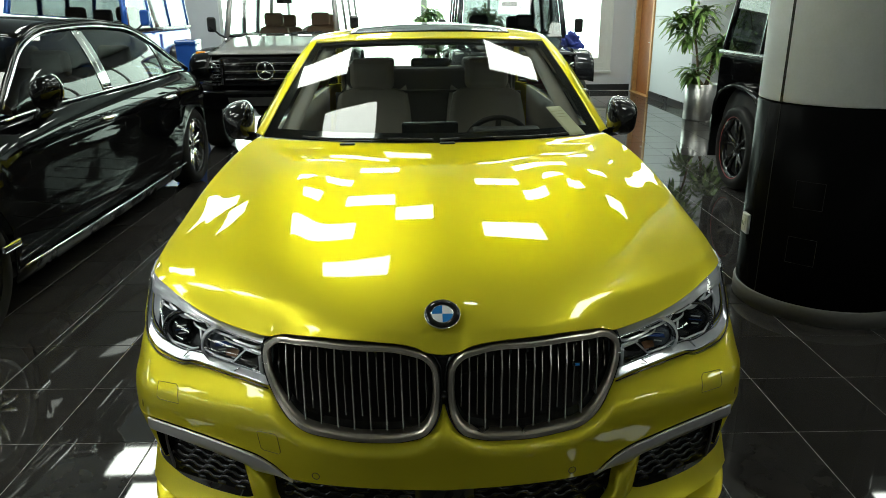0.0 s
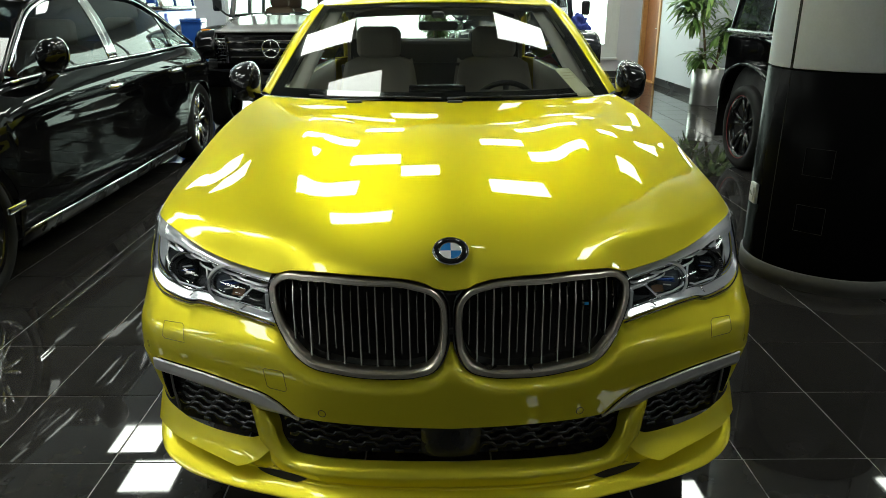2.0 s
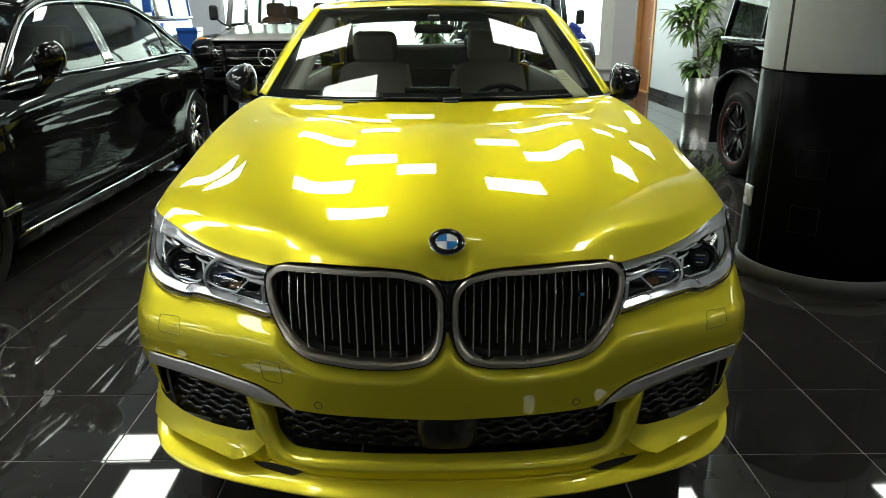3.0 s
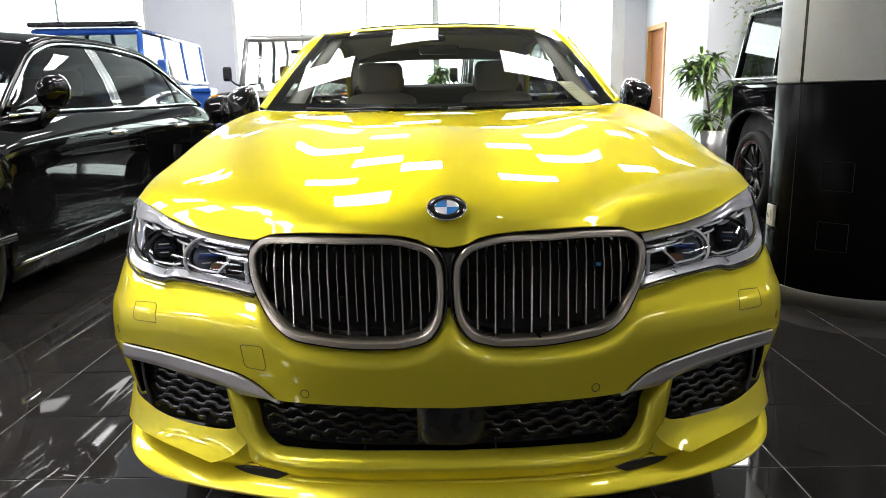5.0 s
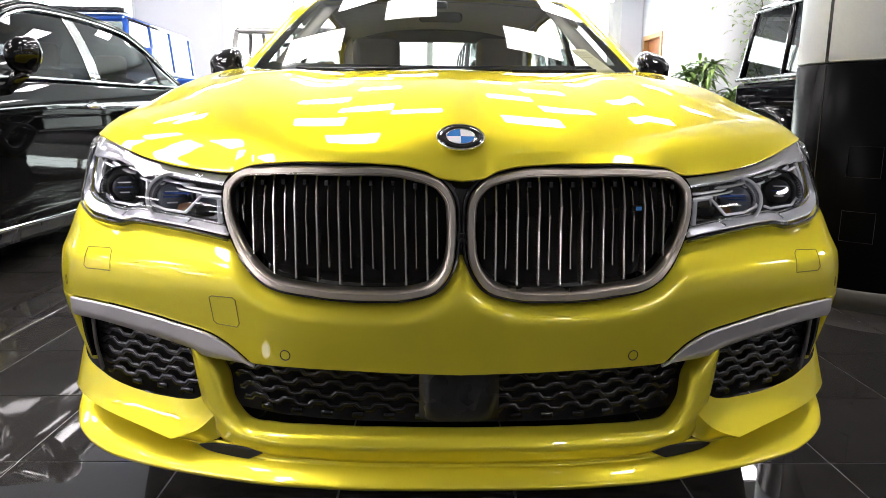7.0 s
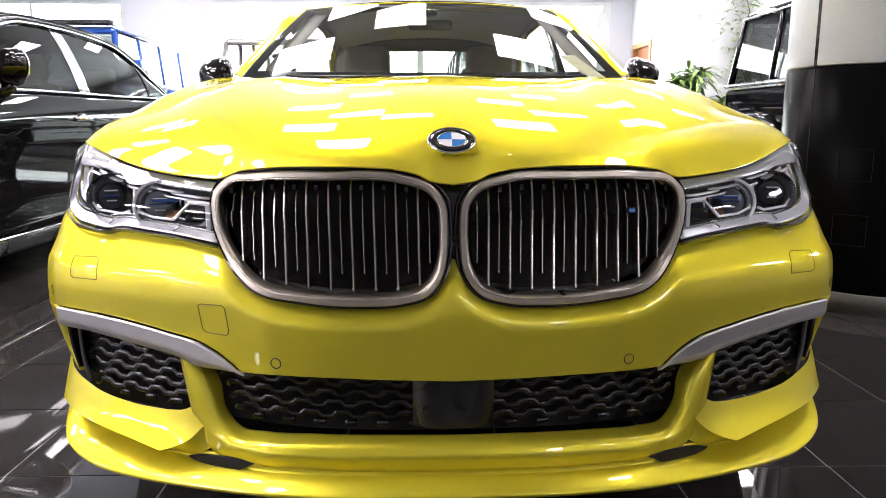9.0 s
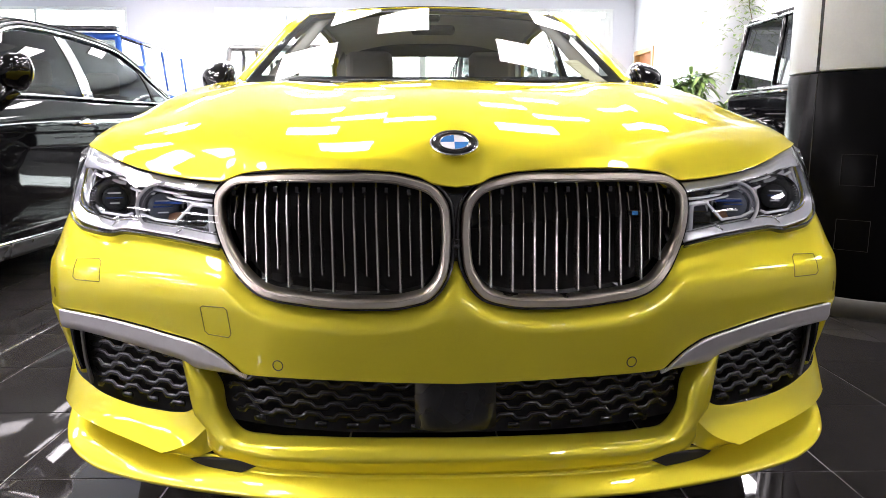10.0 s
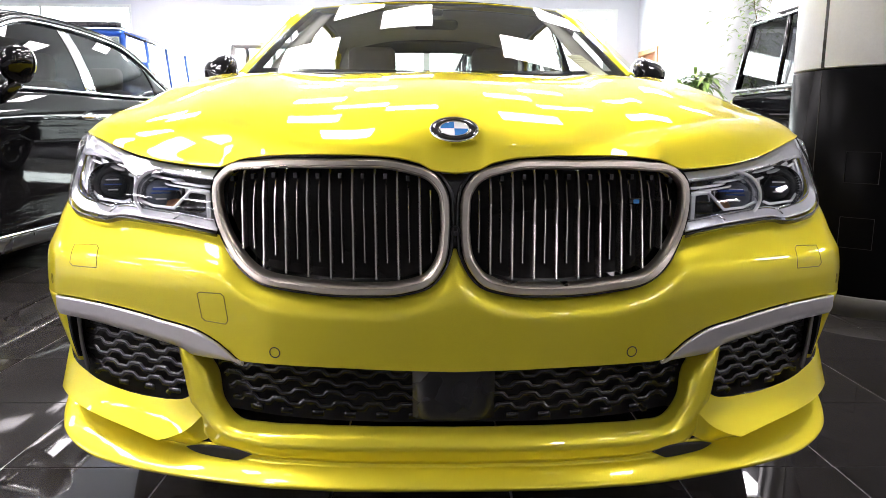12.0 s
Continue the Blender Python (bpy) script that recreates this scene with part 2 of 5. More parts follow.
def closed(points, n):
    """n points on the smooth closed curve through the given ones."""
    p = list(points)
    f = along(p[-3:] + p + p[:4])
    q = np.array(p[-3:] + p + p[:4], float)
    s = np.r_[0, np.cumsum(np.linalg.norm(np.diff(q, axis=0), axis=1))]
    a, b = s[3] / s[-1], s[3 + len(p)] / s[-1]
    return [f(a + (b - a) * i / n) for i in range(n)]


def mesh_of(verts, faces, smooth=True):
    me = bpy.data.meshes.new("mesh")
    me.from_pydata([tuple(v) for v in verts], [], faces)
    me.update()
    if smooth:
        me.shade_smooth()
    return me


def grid(fn, nu, nv, smooth=True):
    """Sheet of fn(u, v) over 0..1, nu by nv quads."""
    verts = [fn(i / nu, j / nv) for j in range(nv + 1) for i in range(nu + 1)]
    w = nu + 1
    faces = [(j * w + i, j * w + i + 1, (j + 1) * w + i + 1, (j + 1) * w + i) for j in range(nv) for i in range(nu)]
    return mesh_of(verts, faces, smooth)


def rings(loops, caps=False, smooth=True):
    """Skin over closed loops of equal length."""
    n = len(loops[0])
    verts = [p for r in loops for p in r]
    faces = [(j * n + i, j * n + (i + 1) % n, (j + 1) * n + (i + 1) % n, (j + 1) * n + i)
             for j in range(len(loops) - 1) for i in range(n)]
    if caps:
        faces += [tuple(range(n))[::-1], tuple(range((len(loops) - 1) * n, len(loops) * n))]
    return mesh_of(verts, faces, smooth)


def bm_mesh(bm, smooth=True):
    me = bpy.data.meshes.new("mesh")
    bm.to_mesh(me)
    bm.free()
    if smooth:
        me.shade_smooth()
    return me


def box(x0, x1, y0, y1, z0, z1, bevel=0.0, seg=2, m=None):
    bm = bmesh.new()
    bmesh.ops.create_cube(bm, size=1)
    bmesh.ops.transform(bm, matrix=Matrix.LocRotScale(((x0 + x1) / 2, (y0 + y1) / 2, (z0 + z1) / 2), None, (x1 - x0, y1 - y0, z1 - z0)), verts=bm.verts)
    if bevel:
        bmesh.ops.bevel(bm, geom=bm.edges[:], offset=bevel, segments=seg, affect="EDGES", profile=0.5)
    if m is not None:
        bmesh.ops.transform(bm, matrix=m, verts=bm.verts)
    return bm_mesh(bm, False)


def lathe(profile, n=32, axis="z"):
    """Turned shape of (radius, height) rows."""
    loops = []
    for r, h in profile:
        ring = []
        for i in range(n):
            a = 2 * math.pi * i / n
            c, s = r * math.cos(a), r * math.sin(a)
            ring.append({"z": (c, s, h), "x": (h, c, s), "y": (c, h, s)}[axis])
        loops.append(ring)
    return rings(loops)


def tube(points, radius, n=8, caps=True, flat=1.0):
    """Round bar along points; radius may be a list."""
    pts = [Vector(p) for p in points]
    rad = radius if isinstance(radius, (list, tuple)) else [radius] * len(pts)
    loops = []
    for i, p in enumerate(pts):
        d = (pts[min(i + 1, len(pts) - 1)] - pts[max(i - 1, 0)]).normalized()
        a = d.cross(Vector((0, 0, 1)) if abs(d.z) < 0.9 else Vector((1, 0, 0))).normalized()
        b = a.cross(d)
        loops.append([p + (a * math.cos(2 * math.pi * k / n) + b * flat * math.sin(2 * math.pi * k / n)) * rad[i] for k in range(n)])
    return rings(loops, caps)


def joined(*meshes):
    """One mesh of several pieces of one part."""
    verts, faces = [], []
    for me in meshes:
        o = len(verts)
        verts += [v.co.copy() for v in me.vertices]
        faces += [tuple(o + i for i in p.vertices) for p in me.polygons]
    return mesh_of(verts, faces, meshes[0].polygons[0].use_smooth)


def moved(me, m):
    me = me.copy()
    me.transform(m)
    return me


def part(name, me, material, parent, label="", thick=0.0):
    ob = new(name, me)
    if not me.materials:
        me.materials.append(material)
    ob.parent = parent
    if label:
        ob["label"] = label
    if thick:
        mod = ob.modifiers.new("thickness", "SOLIDIFY")
        mod.thickness, mod.offset = thick, 0.0
    return ob


def thing(name, label, category, at=Matrix(), group="", kind=""):
    ob = new(name)
    ob.matrix_world = at
    return tagged(ob, label, category, group, kind)


def structure(name, me, material, label="", category="", parent=None):
    ob = new(name, me)
    me.materials.append(material)
    ob.parent = parent
    return tagged(ob, label, category, "", "structure")


MIRROR = Matrix.Diagonal((-1, 1, 1, 1))


def flipped(me):
    me = me.copy()
    me.transform(MIRROR)
    me.flip_normals()
    return me


def whole(me):
    """A right half and its mirror image as one skin without a seam."""
    bm = bmesh.new()
    bm.from_mesh(me)
    bm.from_mesh(flipped(me))
    bmesh.ops.remove_doubles(bm, verts=bm.verts, dist=0.0004)
    bmesh.ops.recalc_face_normals(bm, faces=bm.faces)
    return bm_mesh(bm)


def both(name, me, material, parent, label="", thick=0.0):
    """The part and its mirror image."""
    return part(name, me, material, parent, label, thick), part(name, flipped(me), material, parent, label, thick)


# ---- the room ----
def wall(name, x0, x1, y0, y1, z0, z1, label, material=None):
    return structure(name, box(x0, x1, y0, y1, z0, z1), material or WALLW, label, "wall")


CEIL = 4.0
X0, X1, Y0, Y1 = -11.0, 9.0, -7.0, 14.2
structure("floor", box(X0, X1, Y0, Y1 + 0.2, -0.2, -0.003), GROUT, "light grey grout bed under dark floor tiles", "floor")
ceiling = structure("ceiling", box(X0, X1, Y0, Y1 + 0.2, CEIL, CEIL + 0.2), CEILW, "white painted showroom ceiling", "ceiling")
# unseen walls close the room; their tones are chosen for the light they return
wall("wall_west", X0 - 0.2, X0, Y0, Y1 + 0.2, -0.2, CEIL + 0.2, "unseen white wall closing the showroom")
wall("wall_south", X0, X1, Y0 - 0.2, Y0, -0.2, CEIL + 0.2, "unseen grey wall closing the showroom", GREYW)
wall("wall_east", X1, X1 + 0.2, Y0, 10.6, -0.2, CEIL + 0.2, "unseen grey wall closing the showroom", GREYW)
# side wall with the wooden door, then the wall that turns the corner behind the plant
wall("wall_door_side", 4.5, 4.7, 10.6, 12.8, 0.0, CEIL, "bright white side wall beside the wooden door")
wall("wall_over_door", 4.5, 4.7, 12.8, 14.0, 2.5, CEIL, "white wall above the wooden door")
wall("wall_corner", 4.5, 4.7, 14.0, Y1 + 0.2, 0.0, CEIL, "white wall in the corner")
wall("wall_behind_plant", 4.7, X1 + 0.2, 10.6, 10.8, 0.0, CEIL, "white wall behind the potted plant")
structure("baseboard", joined(box(4.484, 4.498, 10.59, 12.78, 0, 0.13), box(4.484, X1, 10.584, 10.598, 0, 0.13)), SKIRT, "dark skirting board", "baseboard")
# back wall with tall display windows
WINS = [(-9.9, -6.13), (-4.32, 0.0), (0.0, 4.05)]
ZS, ZT = 0.42, 3.40
wall("wall_north_sill", X0, 4.5, Y1, Y1 + 0.2, 0, ZS, "white wall below the display windows")
wall("wall_north_head", X0, 4.5, Y1, Y1 + 0.2, ZT, CEIL, "white wall above the display windows")
for a, b in ((X0, -9.9), (-6.13, -4.32), (4.05, 4.5)):
    wall("wall_north_pier", a, b, Y1, Y1 + 0.2, ZS, ZT, "white pier between the display windows")
structure("baseboard", box(X0, 4.48, Y1 - 0.016, Y1 - 0.002, 0, 0.13), SKIRT, "dark skirting board", "baseboard")
for k, (a, b) in enumerate(WINS):
    w = thing(f"window_{k + 1}", "tall white-framed display window, bright daylight outside", "window", kind="structure")
    t = 0.07
    fr = joined(box(a, a + t, Y1 + 0.02, Y1 + 0.12, ZS, ZT), box(b - t, b, Y1 + 0.02, Y1 + 0.12, ZS, ZT),
                box(a + t, b - t, Y1 + 0.02, Y1 + 0.12, ZS, ZS + t), box(a + t, b - t, Y1 + 0.02, Y1 + 0.12, ZT - t, ZT))
    part("window_frame", fr, FRAMEW, w)
    if b > 1:
        for d, e, f in ((.07, .17, .035), (.17, .27, .05)):
            part("inner_frame", joined(box(b - e, b - d, Y1 + f, Y1 + f + .05, ZS + d, ZT - d), box(a + t, b - e, Y1 + f, Y1 + f + .05, ZS + d, ZS + e)), FRAMEW, w)
    n = 3 if b - a > 4 else 2
    for i in range(n):
        u0, u1 = a + t + (b - a - 2 * t) * i / n, a + t + (b - a - 2 * t) * (i + 1) / n
        p = part("pane", box(u0, u1, Y1 + 0.06, Y1 + 0.07, ZS + t, ZT - t), CLEAR, w)
        p.visible_shadow = False
        if i:
            part("mullion", box(u0 - 0.025, u0 + 0.025, Y1 + 0.03, Y1 + 0.11, ZS + t, ZT - t), FRAMEW, w)
    part("window_sill", box(a, b, Y1 - 0.07, Y1 + 0.018, ZS - 0.05, ZS - 0.002, 0.008), FRAMEW, w)
structure("backdrop", box(X0 - 2, 8, Y1 + 1.6, Y1 + 1.7, -0.5, 5), DAY, "bright overcast daylight outside", "backdrop")

door = thing("door_1", "reddish-brown varnished wooden door in a light wood frame", "door", kind="structure")
part("door_frame", joined(box(4.47, 4.71, 12.79, 12.88, 0, 2.5), box(4.47, 4.71, 13.92, 14.01, 0, 2.5), box(4.47, 4.71, 12.88, 13.92, 2.41, 2.5)), WOODL, door)
leaf = part("door_leaf", box(4.56, 4.605, 12.885, 13.915, 0.01, 2.405, 0.004), WOOD, door)
part("door_handle", joined(tube([(4.56, 12.98, 1.05), (4.50, 12.98, 1.05)], 0.01), tube([(4.505, 12.98, 1.05), (4.505, 13.11, 1.05)], 0.009)), STEEL, leaf)
part("threshold", box(4.44, 4.72, 12.79, 14.01, 0, 0.012), WOODL, door)

# light panels set into the ceiling, some of them unseen and added for light
def panel_light(px, py, wide, deep=0.62):
    p = thing("ceiling_light", "white flush ceiling light panel, switched on", "ceiling light", Matrix.Translation((px, py, CEIL)), "ceiling light panels")
    h, k = wide / 2, deep / 2
    part("frame", joined(box(-h - 0.02, h + 0.02, -k - 0.02, -k, -0.02, 0.0), box(-h - 0.02, h + 0.02, k, k + 0.02, -0.02, 0.0),
                         box(-h - 0.02, -h, -k, k, -0.02, 0.0), box(h, h + 0.02, -k, k, -0.02, 0.0)), FRAMEW, p)
    part("diffuser", box(-h, h, -k, k, -0.012, -0.001), PANEL, p)
    return p


made = {}
for px, py, wide in PANELS:
    if wide in made:
        copy_thing(made[wide], Matrix.Translation((px, py, CEIL)))
    else:
        made[wide] = panel_light(px, py, wide)

spot = thing("downlight", "small round recessed ceiling downlight, switched on", "ceiling light", Matrix.Translation((.5, 1.55, CEIL)))
part("rim", lathe([(.07, 0), (.075, -.012), (.055, -.012), (.052, 0)], 28), FRAMEW, spot)
part("lamp", lathe([(0, -.006), (.05, -.006), (.052, -.002)], 24), PANEL, spot)

# round column with silver cladding over black
CX, CY, CR = 2.36, 2.31, 0.478
column = thing("column", "round column clad in brushed silver over gloss black panels", "column", kind="structure")
part("base_ring", lathe([(0, 0.0), (CR + 0.012, 0.0), (CR + 0.012, 0.092), (CR + 0.006, 0.098), (0, 0.098)], 72), PLINTH, column)
part("black_cladding", lathe([(CR, 0.098), (CR, 1.19), (CR - 0.012, 1.196), (0, 1.196)], 96), COLBLACK, column)
part("silver_cladding", lathe([(0, 1.2), (CR - 0.012, 1.2), (CR, 1.206), (CR, CEIL)], 96), ALU, column)
for k in range(4):
    a = math.radians(196 + 90 * k)
    m = Matrix.Translation((CX, CY, 0)) @ Matrix.Rotation(a, 4, "Z")
    part("joint_strip", moved(box(CR - 0.01, CR + 0.0015, -0.009, 0.009, 1.2, CEIL), m), BLACK, column)
    part("joint_strip", moved(box(CR - 0.01, CR + 0.001, -0.0025, 0.0025, 0.10, 1.19), m), MATTE, column)
column_parts = [o for o in column.children if o.name.split(".")[0] != "joint_strip"]
for o in column_parts:
    o.data.transform(Matrix.Translation((CX, CY, 0)))
for k, (ang, zz) in enumerate(((225, 0.725), (225, 0.41))):
    m = Matrix.Translation((CX, CY, zz)) @ Matrix.Rotation(math.radians(ang), 4, "Z")
    part("hatch", joined(*[moved(box(CR - 0.004, CR + 0.0006, a, b, c, d), m) for a, b, c, d in
                           ((-0.075, 0.075, 0.0735, 0.075), (-0.075, 0.075, -0.075, -0.0735), (-0.075, -0.0735, -0.0735, 0.0735), (0.0735, 0.075, -0.0735, 0.0735))]), MATTE, column)
m = Matrix.Translation((CX, CY, 0.47)) @ Matrix.Rotation(math.radians(176), 4, "Z")
sock = thing("wall_socket", "white plastic wall socket on the black column", "socket")
part("plate", moved(box(CR + 0.0, CR + 0.02, -0.045, 0.045, -0.06, 0.06, 0.006), m), PLASTICW, sock)
part("insert", moved(box(CR + 0.02, CR + 0.026, -0.028, 0.028, -0.04, 0.04, 0.003), m), PLASTICW, sock)
part("slot", joined(*[moved(box(CR + 0.026, CR + 0.0268, a - 0.003, a + 0.003, -0.012, 0.012), m) for a in (-0.012, 0.012)]), MATTE, sock)

# potted plant in a steel planter
plant = thing("potted_plant", "leafy dracaena in a brushed steel cylinder planter", "potted plant", Matrix.Translation((4.40, 9.75, 0)))
part("planter", lathe([(0, 0.0), (0.255, 0.0), (0.262, 0.01), (0.262, 0.555), (0.255, 0.56), (0.243, 0.555), (0.243, 0.5), (0, 0.5)], 48), STEEL, plant, "brushed steel cylinder planter")
part("soil", lathe([(0, 0.515), (0.12, 0.52), (0.242, 0.505)], 24), SOIL, plant)


def leaf_strip(base, direction, length, width, droop, rng):
    """A long arching blade, folded along its midrib."""
    d = Vector(direction).normalized()
    side = d.cross(Vector((0, 0, 1)))
    side = side.normalized() if side.length > 0.05 else Vector((1, 0, 0))
    verts, faces, n = [], [], 5
    p = Vector(base)
    for i in range(n + 1):
        t = i / n
        w = width * math.sin(math.pi * min(0.06 + 0.94 * t, 0.985)) ** 0.7 * 0.5
        verts += [p - side * w + Vector((0, 0, w * 0.25)), p.copy(), p + side * w + Vector((0, 0, w * 0.25))]
        d = (d + Vector((0, 0, -droop / n))).normalized()
        p = p + d * (length / n)
    for i in range(n):
        a = i * 3
        faces += [(a, a + 1, a + 4, a + 3), (a + 1, a + 2, a + 5, a + 4)]
    return verts, faces


def leaf_crown(heads, seed, count, length, width):
    rng = random.Random(seed)
    verts, faces = [], []
    for hx, hy, hz, span in heads:
        for i in range(count):
            a = rng.uniform(0, 2 * math.pi)
            up = rng.uniform(-0.15, 1.2)
            v, f = leaf_strip((hx + rng.uniform(-.02, .02), hy + rng.uniform(-.02, .02), hz + rng.uniform(-span, span * 0.4)),
                              (math.cos(a), math.sin(a), up), length * rng.uniform(0.6, 1.15), width * rng.uniform(0.7, 1.2), rng.uniform(0.7, 2.0), rng)
            o = len(verts)
            verts += v
            faces += [tuple(o + k for k in q) for q in f]
    return mesh_of(verts, faces)


STALKS = [((-0.06, 0.02, 0.5), (-0.14, 0.0, 1.0), (-0.29, -0.02, 1.66)), ((0.07, 0.0, 0.5), (0.1, 0.0, 0.75), (0.12, 0.02, 0.98)),
          ((0.0, -0.08, 0.5), (-0.1, -0.1, 0.62), (-0.2, -0.12, 0.76)), ((0.06, 0.08, 0.5), (0.2, 0.12, 0.9), (0.32, 0.12, 1.2))]
for s in STALKS:
    part("stem", tube(s, [0.022, 0.018, 0.014], 7), STEM, plant)
HEADS = [(*s[2], 0.14) for s in STALKS] + [(-0.31, 0.0, 1.32, 0.14), (-0.48, -0.03, 1.52, 0.12), (-0.18, 0.05, 1.5, 0.14), (0.2, 0.05, 1.08, 0.1), (0.34, 0.02, 1.02, 0.12), (0.24, -0.06, 1.22, 0.12), (-0.12, -0.1, 1.64, 0.12)]
for k, h in enumerate(HEADS):
    part("leaves", leaf_crown([h], 5 + k, 40, 0.38, 0.066), LEAF, plant)
for px, py, turn in ((.12, 13.3, 70), (.98, 13.45, 200)):
    far_plant = copy_thing(plant, Matrix.Translation((px, py, 0)) @ Matrix.Rotation(math.radians(turn), 4, "Z"))
    tagged(far_plant, "leafy dracaena in a steel planter before the window")
# climbing vine on the wall behind the plant
vine = thing("climbing_vine", "thin green climbing vine with small leaves on the wall", "plant", Matrix.Translation((5.35, 10.5, 0)))
rv = random.Random(11)
VP = [(0.02 * math.sin(3.1 * k), 0.0, 0.02 + 0.22 * k) for k in range(17)]
part("stem", tube([(x + 0.08 * math.sin(k * 1.3), y, z) for k, (x, y, z) in enumerate(VP)], 0.008, 5), STEM, vine)
vv, vf = [], []
for k in range(620):
    q = rv.choice(VP[3:])
    a = rv.uniform(0, 6.28)
    sp = 0.12 + 0.28 * rv.random() ** 2
    v, f = leaf_strip((q[0] + rv.gauss(0, sp) - 0.06, min(0.07, rv.gauss(-0.05, 0.05)), q[2] + rv.uniform(-.15, .15)), (math.cos(a), -abs(math.sin(a)) * 0.5, 0.2), rv.uniform(.09, .17), rv.uniform(.035, .06), 1.2, rv)
    o = len(vv)
    vv += v
    vf += [tuple(o + i for i in q2) for q2 in f]
part("leaves", mesh_of(vv, vf), LEAF, vine)


# ---- wheels and seats, shared by all the cars ----
def wheel(parent, x, y, r, width, spokes=5, side=1, rim=None, twin=True, accent=None, barrel=None):
    """Tyre, rim, spokes, hub and brake disc; side: +1 faces +x."""
    w = new("wheel")
    w.parent = parent
    w.matrix_local = Matrix.Translation((x, y, r)) @ (Matrix() if side > 0 else Matrix.Rotation(math.pi, 4, "Z"))
    h, ri = width / 2, r * 0.72
    part("tyre", lathe([(ri, -h * 0.8), (ri + 0.02, -h), (r - 0.035, -h), (r - 0.008, -h * 0.82), (r, -h * 0.6), (r, h * 0.6), (r - 0.008, h * 0.82), (r - 0.035, h), (ri + 0.02, h), (ri, h * 0.8)], 56, "x"), RUBBER, w)
    part("rim", lathe([(ri - 0.03, -h * 0.8), (ri - 0.03, h * 0.3), (ri - 0.018, h * 0.75), (ri + 0.004, h * 0.9), (ri + 0.006, h * 0.8), (ri, -h * 0.8)], 56, "x"), barrel or rim or GLOSSB, w)
    if accent:
        part("rim_stripe", lathe([(ri + 0.004, h * 0.9), (ri + 0.012, h * 0.93), (ri + 0.016, h * 0.9)], 56, "x"), accent, w)
    part("brake_disc", lathe([(0, -h * 0.1), (ri * 0.78, -h * 0.1), (ri * 0.78, -h * 0.2), (0, -h * 0.2)], 40, "x"), STEEL, w)
    for k in range(spokes):
        a0 = 2 * math.pi * k / spokes
        for da in ((-0.13, 0.13) if twin else (0,)):
            m = Matrix.Rotation(a0, 4, "X")
            p0 = Vector((h * 0.42, math.sin(da) * 0.06, 0.05))
            p1 = Vector((h * 0.62, math.sin(da * 1.5) * ri, (ri - 0.02) * math.cos(da)))
            part("spoke", moved(tube([p0, (p0 + p1) / 2 + Vector((0.012, 0, 0)), p1], [0.026, 0.018, 0.022], 6), m), rim or GLOSSB, w)
    part("hub_cap", lathe([(0.07, h * 0.2), (0.068, h * 0.5), (0.05, h * 0.62), (0.0, h * 0.64)], 24, "x"), rim or GLOSSB, w)
    return w


def seat(parent, x, y, z, material, name="seat", wide=0.5, tall=0.66, head=True):
    """Cushion, bolstered backrest and head restraint, facing -y."""
    def back(u, v):
        s = 2 * u - 1
        zz = z + 0.12 + tall * v
        yy = y + 0.42 + 0.17 * v - 0.05 * abs(s) ** 3 * (1 - 0.4 * v)
        return (x + s * wide / 2 * (1 - 0.18 * v ** 3), yy, zz - 0.04 * abs(s) ** 4 * v)

    def rim(u):
        return [(back(u, k / 10)) for k in range(11)]
    loops = []
    for k in range(11):
        v = k / 10
        row = [Vector(back(i / 12, v)) for i in range(13)]
        thick = 0.15 - 0.05 * v
        loops.append(row + [p + Vector((0, thick, 0.0)) for p in reversed(row)])
    part(name + "_back", rings(loops, True), material, parent)
    part(name + "_cushion", box(x - wide / 2, x + wide / 2, y - 0.12, y + 0.45, z, z + 0.17, 0.05, 4), material, parent)
    if head:
        hz = z + 0.12 + tall
        part("head_restraint", box(x - 0.145, x + 0.145, y + 0.56, y + 0.68, hz - 0.012, hz + 0.19, 0.05, 4), material, parent)
        part("restraint_post", joined(*[tube([(x + dx, y + 0.63, hz - 0.05), (x + dx, y + 0.63, hz + 0.06)], 0.007, 6) for dx in (-0.06, 0.06)]), CHROME, parent)


# ---- the yellow saloon ----
car = thing("yellow_sedan", "glossy yellow luxury saloon with dark kidney grilles", "car")

PLAN = spline([(0, 0, 0), (1, .2, .010), (2, .35, .036), (3, .5, .093), (4, .68, .165), (5, .82, .228), (6, .912, .285), (7, .962, .37), (8, .978, .5), (9, .98, .62)])
PLANX = [(PLAN(k / 40)[0], PLAN(k / 40)[1]) for k in range(0, 361)]
FACE = spline([(.1, -.055), (.2, -.06), (.3, -.035), (.43, -.034), (.50, -.036), (.56, -.037), (.595, -.032), (.63, -.018), (.66, -.004), (.70, .003), (.82, .02), (.95, .03)])


def plan_y(x):
    return float(np.interp(abs(x), [p[0] for p in PLANX], [p[1] for p in PLANX]))


def nose(x, z, dy=0.0):
    """Point of the front's outer skin at x and height z, dy behind it."""
    return (x, plan_y(x) + FACE(z) + .72 * max(0, z - .62) * (abs(x) / .95) ** 2 + dy, z)


def nose_s(s, z, dy=0.0):
    x, y = PLAN(s)
    return (x, y + FACE(z) + .72 * max(0, z - .62) * (abs(x) / .95) ** 2 + dy, z)


def strip(lo, hi, s0, s1, n, m, dy=lambda u, v: 0.0):
    """Skin between two height curves, from plan station s0 to s1."""
    def f(u, v):
        s = s0 + (s1 - s0) * u
        x = PLAN(s)[0]
        return nose_s(s, lo(x) + (hi(x) - lo(x)) * v, dy(u, v))
    return grid(f, n, m)


